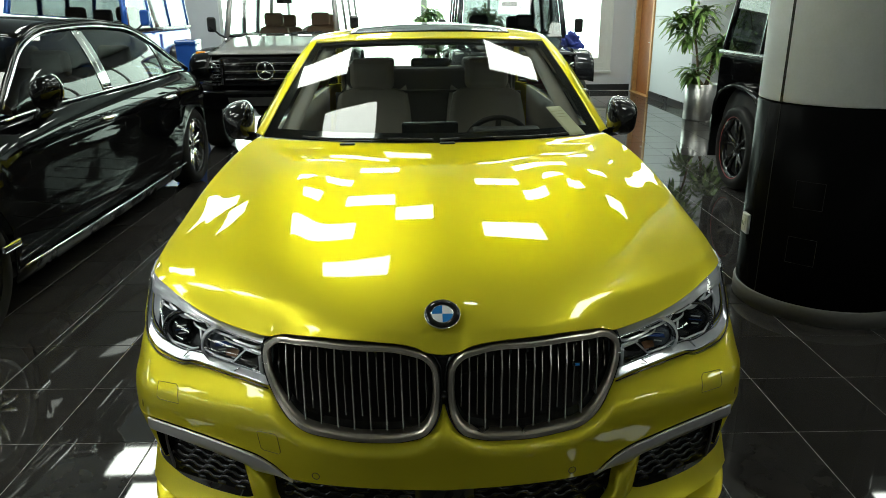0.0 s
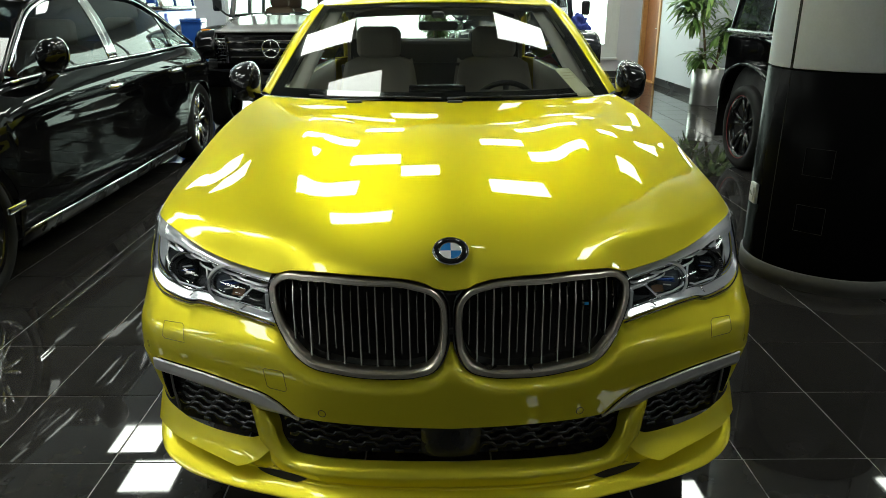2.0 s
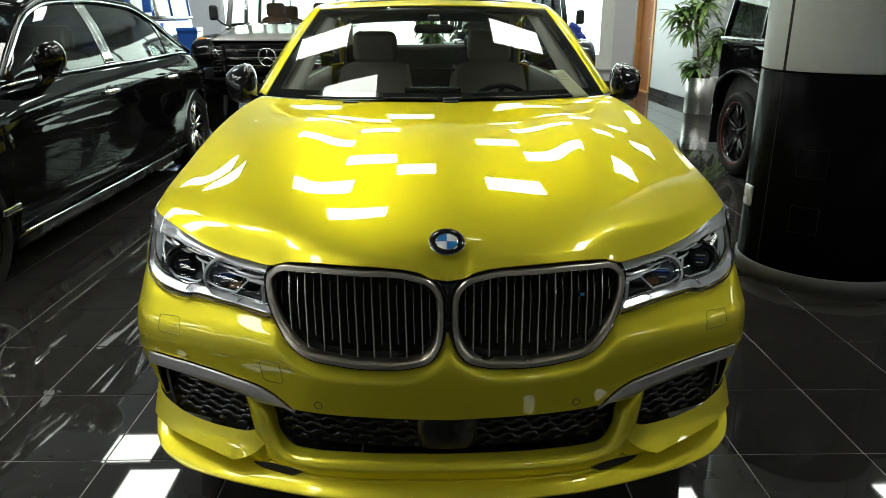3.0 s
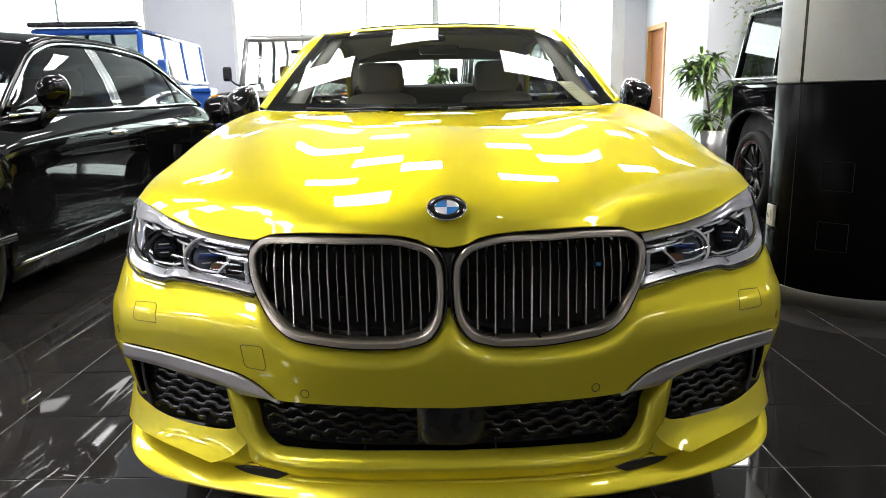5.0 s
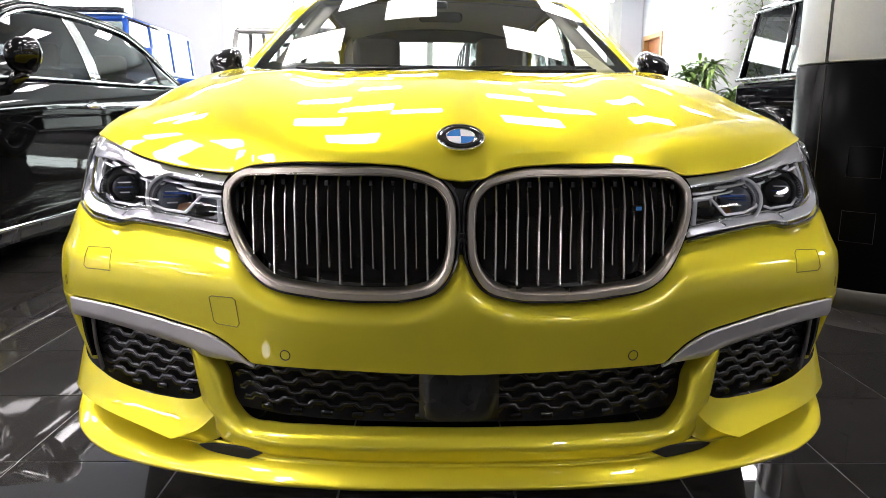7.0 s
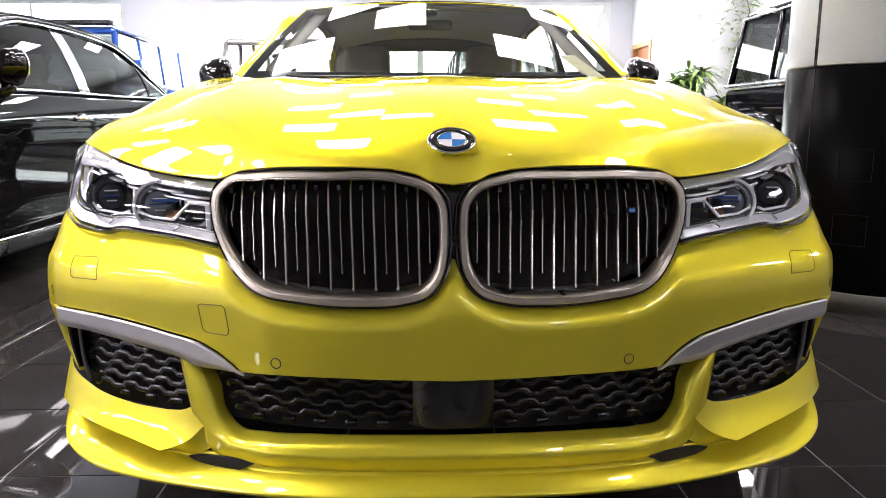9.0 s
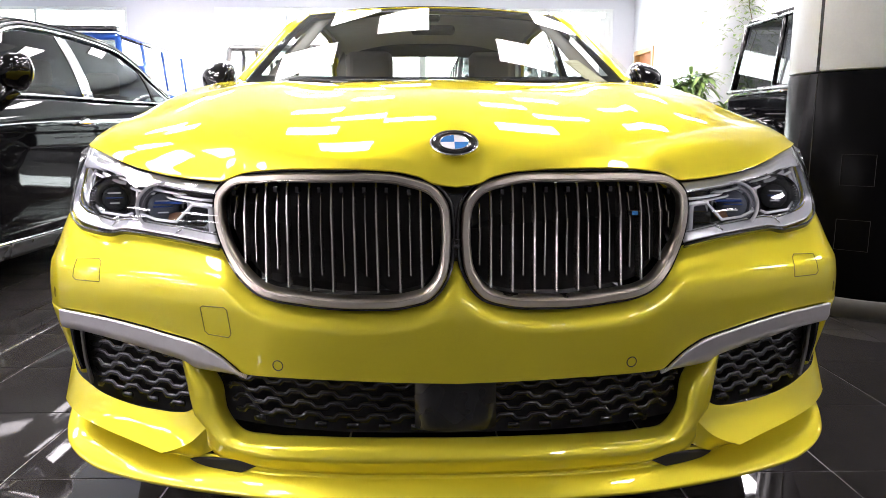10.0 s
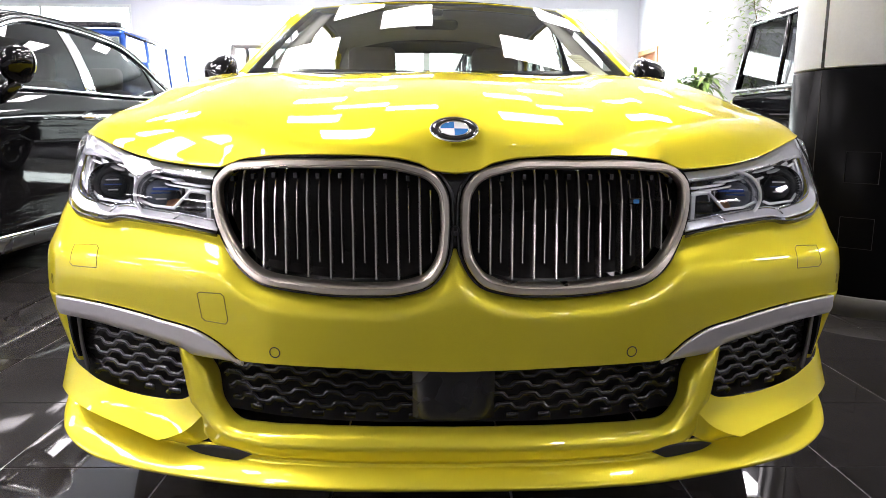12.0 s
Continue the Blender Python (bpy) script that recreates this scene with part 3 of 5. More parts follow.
def loft(curves, n, m):
    """Skin through several (x, z, dy) curves laid on the front."""
    cs = [along(c) for c in curves]
    def f(u, v):
        q = along([tuple(c(u)) for c in cs])(v) if len(cs) > 2 else cs[0](u) * (1 - v) + cs[1](u) * v
        return nose(q[0], q[1], q[2])
    return grid(f, n, m)


# heights of the seams across the front, by distance from the middle
SKIRT_TOP = spline([(0, .426), (.12, .428), (.24, .431), (.36, .430), (.431, .428), (.46, .446), (.49, .466), (.54, .487), (.61, .499), (.68, .510), (.794, .521), (.88, .523), (.955, .518)])
MASK = spline([(0, .664), (.012, .66), (.022, .638), (.04, .612), (.065, .592), (.1, .578), (.18, .570), (.3, .573), (.38, .584), (.42, .605), (.45, .634), (.488, .673), (.607, .687), (.739, .694), (.776, .686), (.86, .693), (.905, .710), (.935, .735), (.955, .75)])
bumper = strip(SKIRT_TOP, MASK, 0, 8.6, 150, 22, lambda u, v: .026 * max(0, (v - .68) / .32) ** 2)
part("bumper_panel", whole(bumper), YELLOW, car)
TRIM_LOW = spline([(.431, .4275), (.5, .4275), (.544, .429), (.571, .441), (.611, .449), (.703, .463), (.818, .476), (.908, .478)])
trim_top = lambda x: SKIRT_TOP(x) - 0.003
both("grey_trim", strip(lambda x: min(TRIM_LOW(x), trim_top(x) - .001), trim_top, 2.54, 5.78, 60, 10, lambda u, v: -.007 + .008 * max(0, .32 - v) / .32), GREYTRIM, car, "satin grey metal bumper trim", 0.006)


def bumper_corner(u, v):
    """Outer skin beside the side intake, tucking in towards the flap."""
    z = .355 + (.5215 - .355) * v
    tuck = 1 - .05 * ((.52 - z) / .165) ** 1.2 if z < .52 else 1
    inner = .893 - .030 * max(0, (.50 - z) / .145) ** 2
    s0 = float(np.interp(inner / tuck, [p[0] for p in PLANX], [k / 40 for k in range(361)]))
    x, y, z = nose_s(s0 + (8.6 - s0) * u, z, .002 + .016 * max(0, 1 - 8 * u) ** 2)
    return (x * tuck, y, z)


both("bumper_corner", grid(bumper_corner, 40, 14), YELLOW, car, thick=0.003)

# lower intake, blades, flaps and splitter
INTAKE = [(.545, .428, .06), (.505, .385, .05), (.490, .325, .04), (.455, .294, .03), (.39, .291, .03), (.297, .295, .03), (0, .298, .03)]
BLADE_MID = [(.562, .435, .012), (.527, .38, .0), (.510, .33, -.003), (.462, .284, -.007), (.39, .281, -.008), (.297, .286, -.008), (0, .290, -.008)]
BLADE_CREASE = [(.577, .446, .004), (.555, .39, -.004), (.535, .318, -.008), (.487, .277, -.014), (.42, .267, -.014), (.30, .270, -.014), (0, .276, -.014)]
BLADE_LOW = [(.588, .446, .02), (.572, .39, .006), (.552, .31, .002), (.512, .248, .006), (.43, .236, .008), (.30, .236, .010), (0, .238, .010)]
part("bumper_blade", whole(joined(loft([INTAKE, BLADE_MID, BLADE_CREASE], 70, 10), loft([BLADE_CREASE, BLADE_LOW], 70, 4))), YELLOW, car, thick=0.004)
FLAP_TOP = [(.905, .40, .05), (.887, .367, .03), (.83, .340, .015), (.717, .316, .01), (.622, .315, .008), (.579, .323, .005), (.549, .341, .002)]
FLAP_EDGE = [(.918, .292, .004), (.86, .276, -.012), (.787, .264, -.018), (.70, .251, -.021), (.630, .240, -.024)]
FLAP_TURN = [(.630, .240, -.024), (.598, .250, -.018), (.565, .266, -.013), (.528, .30, -.008)]
FLAP_UNDER = [(.915, .258, .085), (.85, .246, .075), (.777, .234, .07), (.696, .222, .06), (.625, .212, .05)]
UNDER_TURN = [(.625, .212, .05), (.595, .216, .036), (.555, .228, .02), (.508, .254, .006)]
both("bumper_flap", joined(loft([FLAP_TOP[:5], FLAP_EDGE], 40, 6), loft([FLAP_TOP[4:], FLAP_TURN], 20, 6)), YELLOW, car)
both("flap_underside", joined(loft([FLAP_EDGE, FLAP_UNDER], 40, 4), loft([FLAP_TURN, UNDER_TURN], 20, 4)), YELLOW, car)
# splitter: heights and depths of its folds, by distance from the middle
FOLD_IN = spline([(0, .240, .010), (.3, .238, .010), (.43, .238, .008), (.51, .240, .012), (.57, .226, .034), (.632, .216, .055), (.70, .226, .064), (.777, .238, .074), (.86, .250, .08), (.925, .264, .09), (.94, .268, .095)])
FOLD_BACK = spline([(0, .230, .012), (.3, .226, .012), (.39, .222, .014), (.49, .214, .022), (.573, .210, .040), (.637, .208, .058), (.696, .216, .066), (.762, .226, .074), (.86, .240, .082), (.925, .254, .092), (.94, .260, .097)])
LIP = spline([(0, .214, -.032), (.289, .208, -.032), (.378, .202, -.032), (.478, .192, -.032), (.575, .185, -.030), (.666, .181, -.028), (.725, .180, -.026), (.786, .181, -.022), (.843, .189, -.014), (.89, .206, .002), (.925, .228, .035), (.94, .242, .06)])
LIPX = [.94 * (1 - (1 - k / 70) ** 1.6) for k in range(71)]


def fold(a, b, m, bulge=0.0):
    """Skin between two folds, each giving height and depth at x."""
    def f(u, v):
        x = float(np.interp(u * 70, range(71), LIPX))
        p, q = a(x), b(x)
        return nose(x, p[0] + (q[0] - p[0]) * v + bulge * math.sin(math.pi * v), p[1] + (q[1] - p[1]) * v)
    return grid(f, 70, m)


lip_low = lambda x: (LIP(x)[0] - .011, LIP(x)[1] + .003)
lip_under = lambda x: (LIP(x)[0] - .004, LIP(x)[1] + .16)
splitter = joined(fold(FOLD_IN, FOLD_BACK, 3), fold(FOLD_BACK, LIP, 8, .003), fold(LIP, lambda x: (LIP(x)[0] - .004, LIP(x)[1] - .003), 2), fold(lambda x: (LIP(x)[0] - .004, LIP(x)[1] - .003), lip_low, 2), fold(lip_low, lip_under, 4))
part("splitter", whole(splitter), YELLOW, car, thick=0.002)
SLOT_TOP = [(.578, .2125, .036), (.55, .226, .020), (.50, .238, .007), (.46, .242, .003), (.415, .236, .006)]
SLOT_LOW = [(.578, .2115, .036), (.55, .206, .026), (.50, .206, .017), (.46, .212, .012), (.415, .235, .006)]
both("splitter_slot", loft([SLOT_TOP, SLOT_LOW], 28, 5), MATTE, car, "dark air slot", 0.003)
# behind the openings
part("lower_duct", grid(lambda u, v: nose((2 * u - 1) * .60, .28 + .17 * v, .10), 60, 4), MATTE, car, "matt black air duct")
both("side_duct", grid(lambda u, v: nose(.53 + .385 * u, .29 + .20 * v, .07), 30, 4), MATTE, car, "matt black air duct")


def mesh_rows(x0, x1, zlo, zhi, dz, dx, dy):
    """Stacked zigzag bars of an intake mesh."""
    pieces = []
    rows = int((zhi(0.5 * (x0 + x1)) - min(zlo(x0), zlo(x1), zlo(.5 * (x0 + x1)))) / dz) + 2
    zbase = min(zlo(x0 + (x1 - x0) * k / 8) for k in range(9))
    for r in range(rows + 1):
        pts, run = [], []
        k = 0
        x = x0
        off = (r % 4) * dx * .5
        while x <= x1:
            q = ((x - x0 + off) / dx) % 2
            z = zbase + dz * r + dz * 0.42 * (0 if q < 0.75 else (q - .75) / .25 if q < 1 else 1 if q < 1.75 else (2 - q) / .25)
            if zlo(x) < z < zhi(x):
                run.append(nose(x, z, dy))
            else:
                if len(run) > 2:
                    pts.append(run)
                run = []
            x += dx * 0.25
        if len(run) > 2:
            pts.append(run)
        pieces += [tube(p, 0.0036, 6, True, 2.1) for p in pts]
    return joined(*pieces)


INT_LOW = spline([(0, .298), (.298, .296), (.43, .295), (.478, .312), (.503, .378), (.545, .43)])
part("lower_mesh", mesh_rows(-.535, .535, lambda x: INT_LOW(abs(x)) + .002, lambda x: SKIRT_TOP(min(abs(x), .431)) - .004, .0235, .034, .068), GLOSSB, car, "black honeycomb intake mesh")
SIDE_LOW = spline([(.552, .345), (.579, .323), (.622, .315), (.717, .316), (.83, .340), (.86, .35)])
side_mesh = mesh_rows(.56, .842, lambda x: SIDE_LOW(x) + .002, lambda x: TRIM_LOW(x) - .004, .0235, .034, .035)
both("side_mesh", side_mesh, MESHB, car, "black honeycomb intake mesh")
both("curtain_fin", loft([[(.846, .472, .008), (.842, .40, .010), (.832, .345, .014)], [(.856, .472, .03), (.852, .40, .03), (.842, .345, .035)]], 10, 2), PLINTH, car, thick=0.006)
both("curtain_wall", loft([[(.888, .47, .02), (.880, .42, .02), (.866, .37, .025)], [(.87, .466, .07), (.87, .42, .07), (.86, .36, .07)]], 10, 4), GLOSSB, car, thick=0.004)
part("radar_cover", grid(lambda u, v: nose((2 * u - 1) * .085, .308 + .115 * v, .04 + .02 * abs(2 * u - 1) ** 4), 20, 8), BLACK, car, "smooth black radar cover")

# kidney grilles
KID = [(.014, .735), (.02, .778), (.042, .807), (.10, .828), (.25, .834), (.40, .829), (.474, .816), (.503, .786), (.503, .745), (.488, .70), (.457, .651), (.40, .606), (.30, .588), (.18, .583), (.10, .588), (.051, .604), (.023, .642), (.0145, .69)]
ring0 = closed(KID, 96)
centre = np.array((.255, .71))


def inset(ring, d):
    p = np.array(ring)
    t = np.roll(p, -1, 0) - np.roll(p, 1, 0)
    nrm = np.stack([-t[:, 1], t[:, 0]], 1) / np.linalg.norm(t, axis=1)[:, None]
    s = np.sign(np.sum(nrm * (centre - p), 1))[:, None]
    return [tuple(q) for q in p + nrm * s * d]


kids = {}
for sx in (1, -1):
    folds = [(-.004, .03), (-.003, -.002), (-.0005, -.0065), (.0080, -.0075), (.0096, -.0065), (.0100, .03)]
    kid = part("kidney_grille", joined(*[rings([[nose(x, z, dy) for x, z in inset(ring0, d)] for d, dy in pair]) for pair in zip(folds, folds[1:])]), BAND, car, "satin grey-bronze grille frame")
    kids[sx] = kid
    if sx < 0:
        kid.data = flipped(kid.data)
    inner = np.array(inset(ring0, .021))
    back = mesh_of([nose(x, z, .07) for x, z in inset(ring0, .015)], [tuple(range(96))], False)
    surround = rings([[nose(x, z, dy) for x, z in inset(ring0, d)] for d, dy in ((-.014, .024), (-.010, .007), (-.003, .026))])
    lip = rings([[nose(x, z, dy) for x, z in inset(ring0, d)] for d, dy in ((.0098, .004), (.0100, -.0066), (.0116, -.0060), (.0155, .010), (.016, .03))])
    part("bright_lip", lip if sx > 0 else flipped(lip), SATIN, kid, "bright bronze inner lip")
    part("grille_back", back if sx > 0 else flipped(back), MATTE, kid)
    part("grille_seal", surround if sx > 0 else flipped(surround), GLOSSB, kid)
    for k in range(19):
        j = k / 2 - .5
        x = .0715 + .0443 * j + .00026 * j * j
        front = k % 2 == 1
        xs = inner[:, 0]
        near = np.argsort(np.abs(xs - x))[:12]
        hi = inner[near][:, 1].max() + .002
        lo = inner[near][:, 1].min() + .004
        if hi - lo < .05:
            continue
        d0, d1, w = (.007, .05, .0024) if front else (.018, .05, .0014)
        if not front:
            hi, lo = hi - .022, lo + .028
        loops = []
        for z, back_by in ((hi, .030), (hi - .008, .020), (hi - .056, .0), (.5 * (hi + lo), -.001), (lo, .001)):
            xx = x - (.004 + .0015 * max(0, j)) * (hi - z) / .22
            dd = d0 + back_by
            loops.append([nose(xx - w, z, dd + .003), nose(xx - .6 * w, z, dd), nose(xx + .6 * w, z, dd), nose(xx + w, z, dd + .003), nose(xx + w, z, d1), nose(xx - w, z, d1)])
        slat = rings(loops, True, False)
        part("grille_slat", slat if sx > 0 else flipped(slat), GUNMETAL, kid)
        if not front and j > 0:
            clip_z = hi + .010
            me = box(x - .004, x + .004, nose(x, clip_z, .018)[1], nose(x, clip_z, .05)[1], clip_z - .006, clip_z + .006, .001, 1)
            part("grille_clip", me if sx > 0 else flipped(me), GLOSSB, kid)
part("grille_badge", box(.358, .382, nose(.37, .755, -.001)[1], nose(.37, .755, .012)[1], .748, .760, .003, 2), GLOSSB, kids[1], "small black and blue grille badge")
part("badge_inlay", box(.366, .378, nose(.37, .755, -.003)[1], nose(.37, .755, -.001)[1] - .0002, .750, .758, .001, 1), BADGEBLUE, kids[1])
part("centre_camera", joined(moved(lathe([(0.012, 0), (0.012, -0.008), (.008, -.010), (.006, -.006), (0, -.006)], 20, "y"), Matrix.Translation((0, .02, .70)))), GLOSSB, car)
part("centre_infill", grid(lambda u, v: nose(-.03 + .06 * u, .66 + .15 * v, .028), 6, 8), GLOSSB, car, thick=0.004)

# bonnet
EDGE = spline([(0, .812), (.042, .818), (.075, .833), (.13, .843), (.22, .847), (.32, .846), (.434, .836), (.50, .816), (.62, .822), (.71, .834), (.79, .852), (.86, .870), (.93, .884)])
RISE_MID = spline([(0, 0), (.02, .11), (.05, .20), (.10, .30), (.16, .39), (.39, .635), (.66, .85), (1, 1)])
RISE_OUT = spline([(0, 0), (.06, .10), (.3, .27), (.46, .43), (.72, .70), (1, 1)])


FRONT = spline([(0, .842), (.15, .846), (.3, .848), (.45, .843), (.6, .842), (.72, .848), (.82, .862), (.93, .884)], True)
# crown of the bonnet over its lofted base, in millimetres: rows from the nose to the screen, from the middle outwards
CROWN = np.array([(-5.1, -12.6, -19.1, -23.8, -26.0, -26.1, -24.4, -21.8, -19.5, -17.8, -16.8, -16.1),
         (-2.6, -7.1, -12.1, -16.3, -15.3, -10.7, -6.9, -5.2, -3.9, -4.7, -8.0, -11.0),
         (-0.6, -0.4, -3.1, -5.6, -2.3, 7.7, 12.4, 11.9, 12.2, 9.2, 1.6, -4.1),
         (5.4, 9.9, 12.3, 15.3, 16.0, 24.0, 28.0, 24.7, 24.0, 22.8, 15.1, 7.3),
         (7.2, 13.1, 20.3, 25.6, 27.2, 27.1, 29.6, 26.3, 27.3, 31.9, 29.0, 21.4),
         (2.0, 12.4, 16.5, 19.6, 18.3, 19.3, 21.5, 18.9, 24.4, 32.9, 35.0, 32.7),
         (5.9, 12.6, 17.3, 19.2, 15.6, 14.8, 13.0, 12.9, 19.7, 28.8, 35.5, 40.4),
         (11.5, 14.8, 17.7, 18.0, 14.7, 10.4, 7.3, 8.6, 14.6, 23.8, 34.8, 46.4)]) / 1000


def bumps(t, n):
    """Weights of n even cubic splines over 0..1."""
    d = np.abs(t * (n - 3) - (np.arange(n) - 1))
    return np.where(d < 1, 2 / 3 - d * d + d ** 3 / 2, np.where(d < 2, (2 - d) ** 3 / 6, 0))


def bonnet(x_share, v):
    a = abs(x_share)
    xf = .93 * a
    f = nose(xf, EDGE(xf), 0.004)
    xr, yr, zr = .832 * a, 1.60 + .13 * a * a, 1.102 + .016 * a * a
    c0 = .385 + .325 * v
    w = a ** 1.6
    side = xf + (xr - xf) * (v ** 1.5)
    side += .014 * math.sin(math.pi * v) * a ** 2
    y = f[1] + (yr - f[1]) * v
    g = RISE_MID(v) * (1 - w) + RISE_OUT(v) * w
    k = min(1, v / .06)
    zf = f[2] + (FRONT(xf) - f[2]) * k * k * (3 - 2 * k) * (1 - a ** 6)
    z = zf + (zr - zf) * g
    z += 0.0378 * math.sin(math.pi * min(1, v * 1.1)) * math.exp(-((a - .72) / .2) ** 2)
    z += float(bumps(v ** .625, 8) @ CROWN @ (bumps(a, 12) + bumps(-a, 12))) * v * v / (v * v + .0008) * (1 - v ** 6)
    # crease: the middle stands proud, the flanks fall away beyond it
    d = a - c0
    q = .5 * (d + math.sqrt(d * d + .007 ** 2)) / (1 - c0)
    z -= 0.0400 * (1 - c0) * q * max(0, 1 - q) * min(1, v * 4) ** 2 * (3 - 2 * min(1, v * 4)) * (1 - .35 * v)
    ridge = a - (.475 + .19 * v)
    z += .0026 * math.exp(-(math.sqrt(ridge * ridge + .007 ** 2) - .007) / .06) * min(1, v * 5) ** 2 * (1 - v ** 6)
    return (math.copysign(side, x_share), y, z)


def hood_point(u, v):
    v2 = v ** 1.6
    return bonnet(2 * u - 1, v2)


part("bonnet", grid(hood_point, 360, 100), YELLOW, car, thick=0.004)


def roundel(parent):
    """Round badge: chrome rim, black ring, blue and white quarters."""
    p = Vector(bonnet(0, .052))
    q = Vector(bonnet(0, .064))
    up = (q - p).normalized()
    up = Matrix.Rotation(math.radians(3), 3, 'X') @ up
    n = Vector((1, 0, 0)).cross(up)
    m = Matrix.Translation(p + n * .004) @ Matrix((Vector((1, 0, 0)), up, n)).transposed().to_4x4()
    b = part("badge", moved(lathe([(.0, .0), (.0505, 0), (.0505, .004), (.0488, .006), (.047, .004), (0, .004)], 40), m), CHROME, parent, "round chrome-rimmed badge")
    part("badge_ring", moved(lathe([(.047, .0042), (.0465, .0056), (.0307, .0056), (.030, .0042)], 40), m), GLOSSB, b)
    part("badge_rim", moved(lathe([(.0311, .0046), (.030, .0066), (.0287, .0046)], 40), m), CHROME, b)
    for k in range(4):
        a0 = k * math.pi / 2
        vs = [(0, 0, .0054)] + [(.0287 * math.cos(a0 + i * math.pi / 16), .0287 * math.sin(a0 + i * math.pi / 16), .0050) for i in range(9)]
        part("badge_quarter", moved(mesh_of(vs, [(0, i + 1, i + 2) for i in range(8)], False), m), BADGEWHITE if k % 2 == 0 else BADGEBLUE, b)


roundel(car)

# headlamps
HL_TOP = spline([(.492, .807), (.619, .815), (.71, .827), (.782, .843), (.83, .862), (.89, .877), (.93, .881), (.945, .88)])
HL_LOW = spline([(.492, .680), (.607, .692), (.739, .699), (.776, .692), (.86, .699), (.905, .716), (.93, .74), (.942, .80), (.947, .86)])


def lamp_strip(a, b, dy, n=50, m=8, s0=2.96, s1=7.4):
    """Skin inside the lamp between shares a and b of its height."""
    def f(u, v):
        s = s0 + (s1 - s0) * u
        x = PLAN(s)[0]
        lo, hi = HL_LOW(x), max(HL_TOP(x), HL_LOW(x) + .004)
        low = a(u) if callable(a) else a
        return nose_s(s, lo + (hi - lo) * (low + (b - low) * v), dy(u, v) if callable(dy) else dy)
    return grid(f, n, m)


def lamp_at(x, share, dy):
    lo, hi = HL_LOW(x), HL_TOP(x)
    return Vector(nose(x, lo + (hi - lo) * share, dy))


for sx in (1, -1):
    def lp(name, me, mat, parent, label="", thick=0.0):
        return part(name, me if sx > 0 else flipped(me), mat, parent, label, thick)
    lamp = lp("headlamp", lamp_strip(0, 1, .085), DARKLAMP, car, "headlamp with twin projectors behind clear glass", 0.004)
    glass = lp("lamp_glass", lamp_strip(0, 1, lambda u, v: -.004 + .020 * v ** 2 - .016 * math.sin(math.pi * v) - .010 * math.sin(math.pi * u), 60, 14), LENS, lamp)
    glass.visible_shadow = False
    lp("lower_seal", lamp_strip(-.05, .012, lambda u, v: .014 * (1 - v) - .004), GLOSSB, lamp, "", 0.004)
    lp("lower_strip", lamp_strip(.045, .15, lambda u, v: .004 + .020 * v), LAMPWHITE, lamp, "bright white reflector strip", 0.003)
    lp("strip_shadow_gap", lamp_strip(.17, .20, .045), GLOSSB, lamp, "", 0.003)
    lp("brow", lamp_strip(lambda u: .86 - .42 * max(0, (u - .25) / .75) ** 1.5, .985, lambda u, v: .012 + .016 * v + .004 * math.sin(14 * v) * u), LAMPWHITE, lamp, "silver lamp brow", 0.003)
    lp("brow_edge", lamp_strip(.835, .855, .010, 30, 4, 2.96, 4.6), CHROME, lamp, "chrome brow edge", 0.003)
    lp("strip_edge", lamp_strip(.165, .185, .026), CHROME, lamp, "chrome strip edge", 0.003)
    lp("brow_recess", lamp_strip(.62, .83, lambda u, v: .050 - .028 * v), DARKLAMP, lamp, "", 0.003)
    lp("inner_cheek", loft([[(.494, .685, .01), (.494, .74, .01), (.494, .80, .01)], [(.505, .69, .08), (.505, .74, .08), (.505, .79, .08)]], 6, 3), CHROME, lamp, "", 0.003)
    lp("outer_bowl", lamp_strip(.06, .985, lambda u, v: .008 + .06 * (1 - u) ** .7, 24, 8, 5.9, 7.38), LAMPWHITE, lamp, "bright white outer reflector", 0.003)
    # outer projector: dark ribbed ring; inner one: pale bowl with a clear lens
    for x, r, dark in ((.655, .055, False), (.800, .052, True)):
        c = lamp_at(x, .43, .04)
        m = Matrix.Translation(c) @ Matrix.Rotation(-.30, 4, "Z")
        tub = lp("projector", moved(lathe([(r * 1.06, -.008), (r * 1.07, -.004), (r * 1.06, .02), (r * .98, .04), (r * .94, .0), (r * 1.0, -.008), (r * 1.06, -.008)], 40, "y"), m), GLOSSB if dark else LAMPSILVER, lamp, "dark ribbed projector lamp" if dark else "pale projector lamp bowl")
        lp("projector_lens", moved(lathe([(r * .66, .016)] + [(r * .62 * math.cos(q), .004 - .017 * math.sin(q)) for q in np.linspace(.1, 1.5708, 9)], 32, "y"), m), DARKLENS if dark else LAMPLENS, tub)
        lp("inner_bowl", moved(lathe([(r * .97, -.002), (r * .86, .010), (r * .80, .012), (r * .78, .006), (r * .70, .018), (r * .63, .020)], 36, "y"), m), DARKLAMP if dark else LAMPGREY, tub)
        # small bars paint the bright and bluish reflections on the lens
        for k, (w, dz) in enumerate(((.55, .30), (.75, .08), (.42, -.16))):
            lp("lens_bar", moved(box(-r * w * .5, r * w * .5, -.0175, -.0125, r * dz - .0016, r * dz + .0016, .001), m), LAMPBLUE if k == 1 else LAMPSILVER, tub)
        if dark:
            for k in range(26):
                a = math.pi * (-.85 + 1.05 * k / 25)
                lp("rib", tube([m @ Vector((r * q * math.cos(a), -.011 + .008 * (1 - q), r * q * math.sin(a))) for q in (.84, 1.02)], .0011, 4), LAMPGREY, tub)
    guide = [(.515, .60), (.565, .61), (.585, .45), (.605, .27), (.66, .25), (.70, .30), (.718, .50), (.722, .66)]
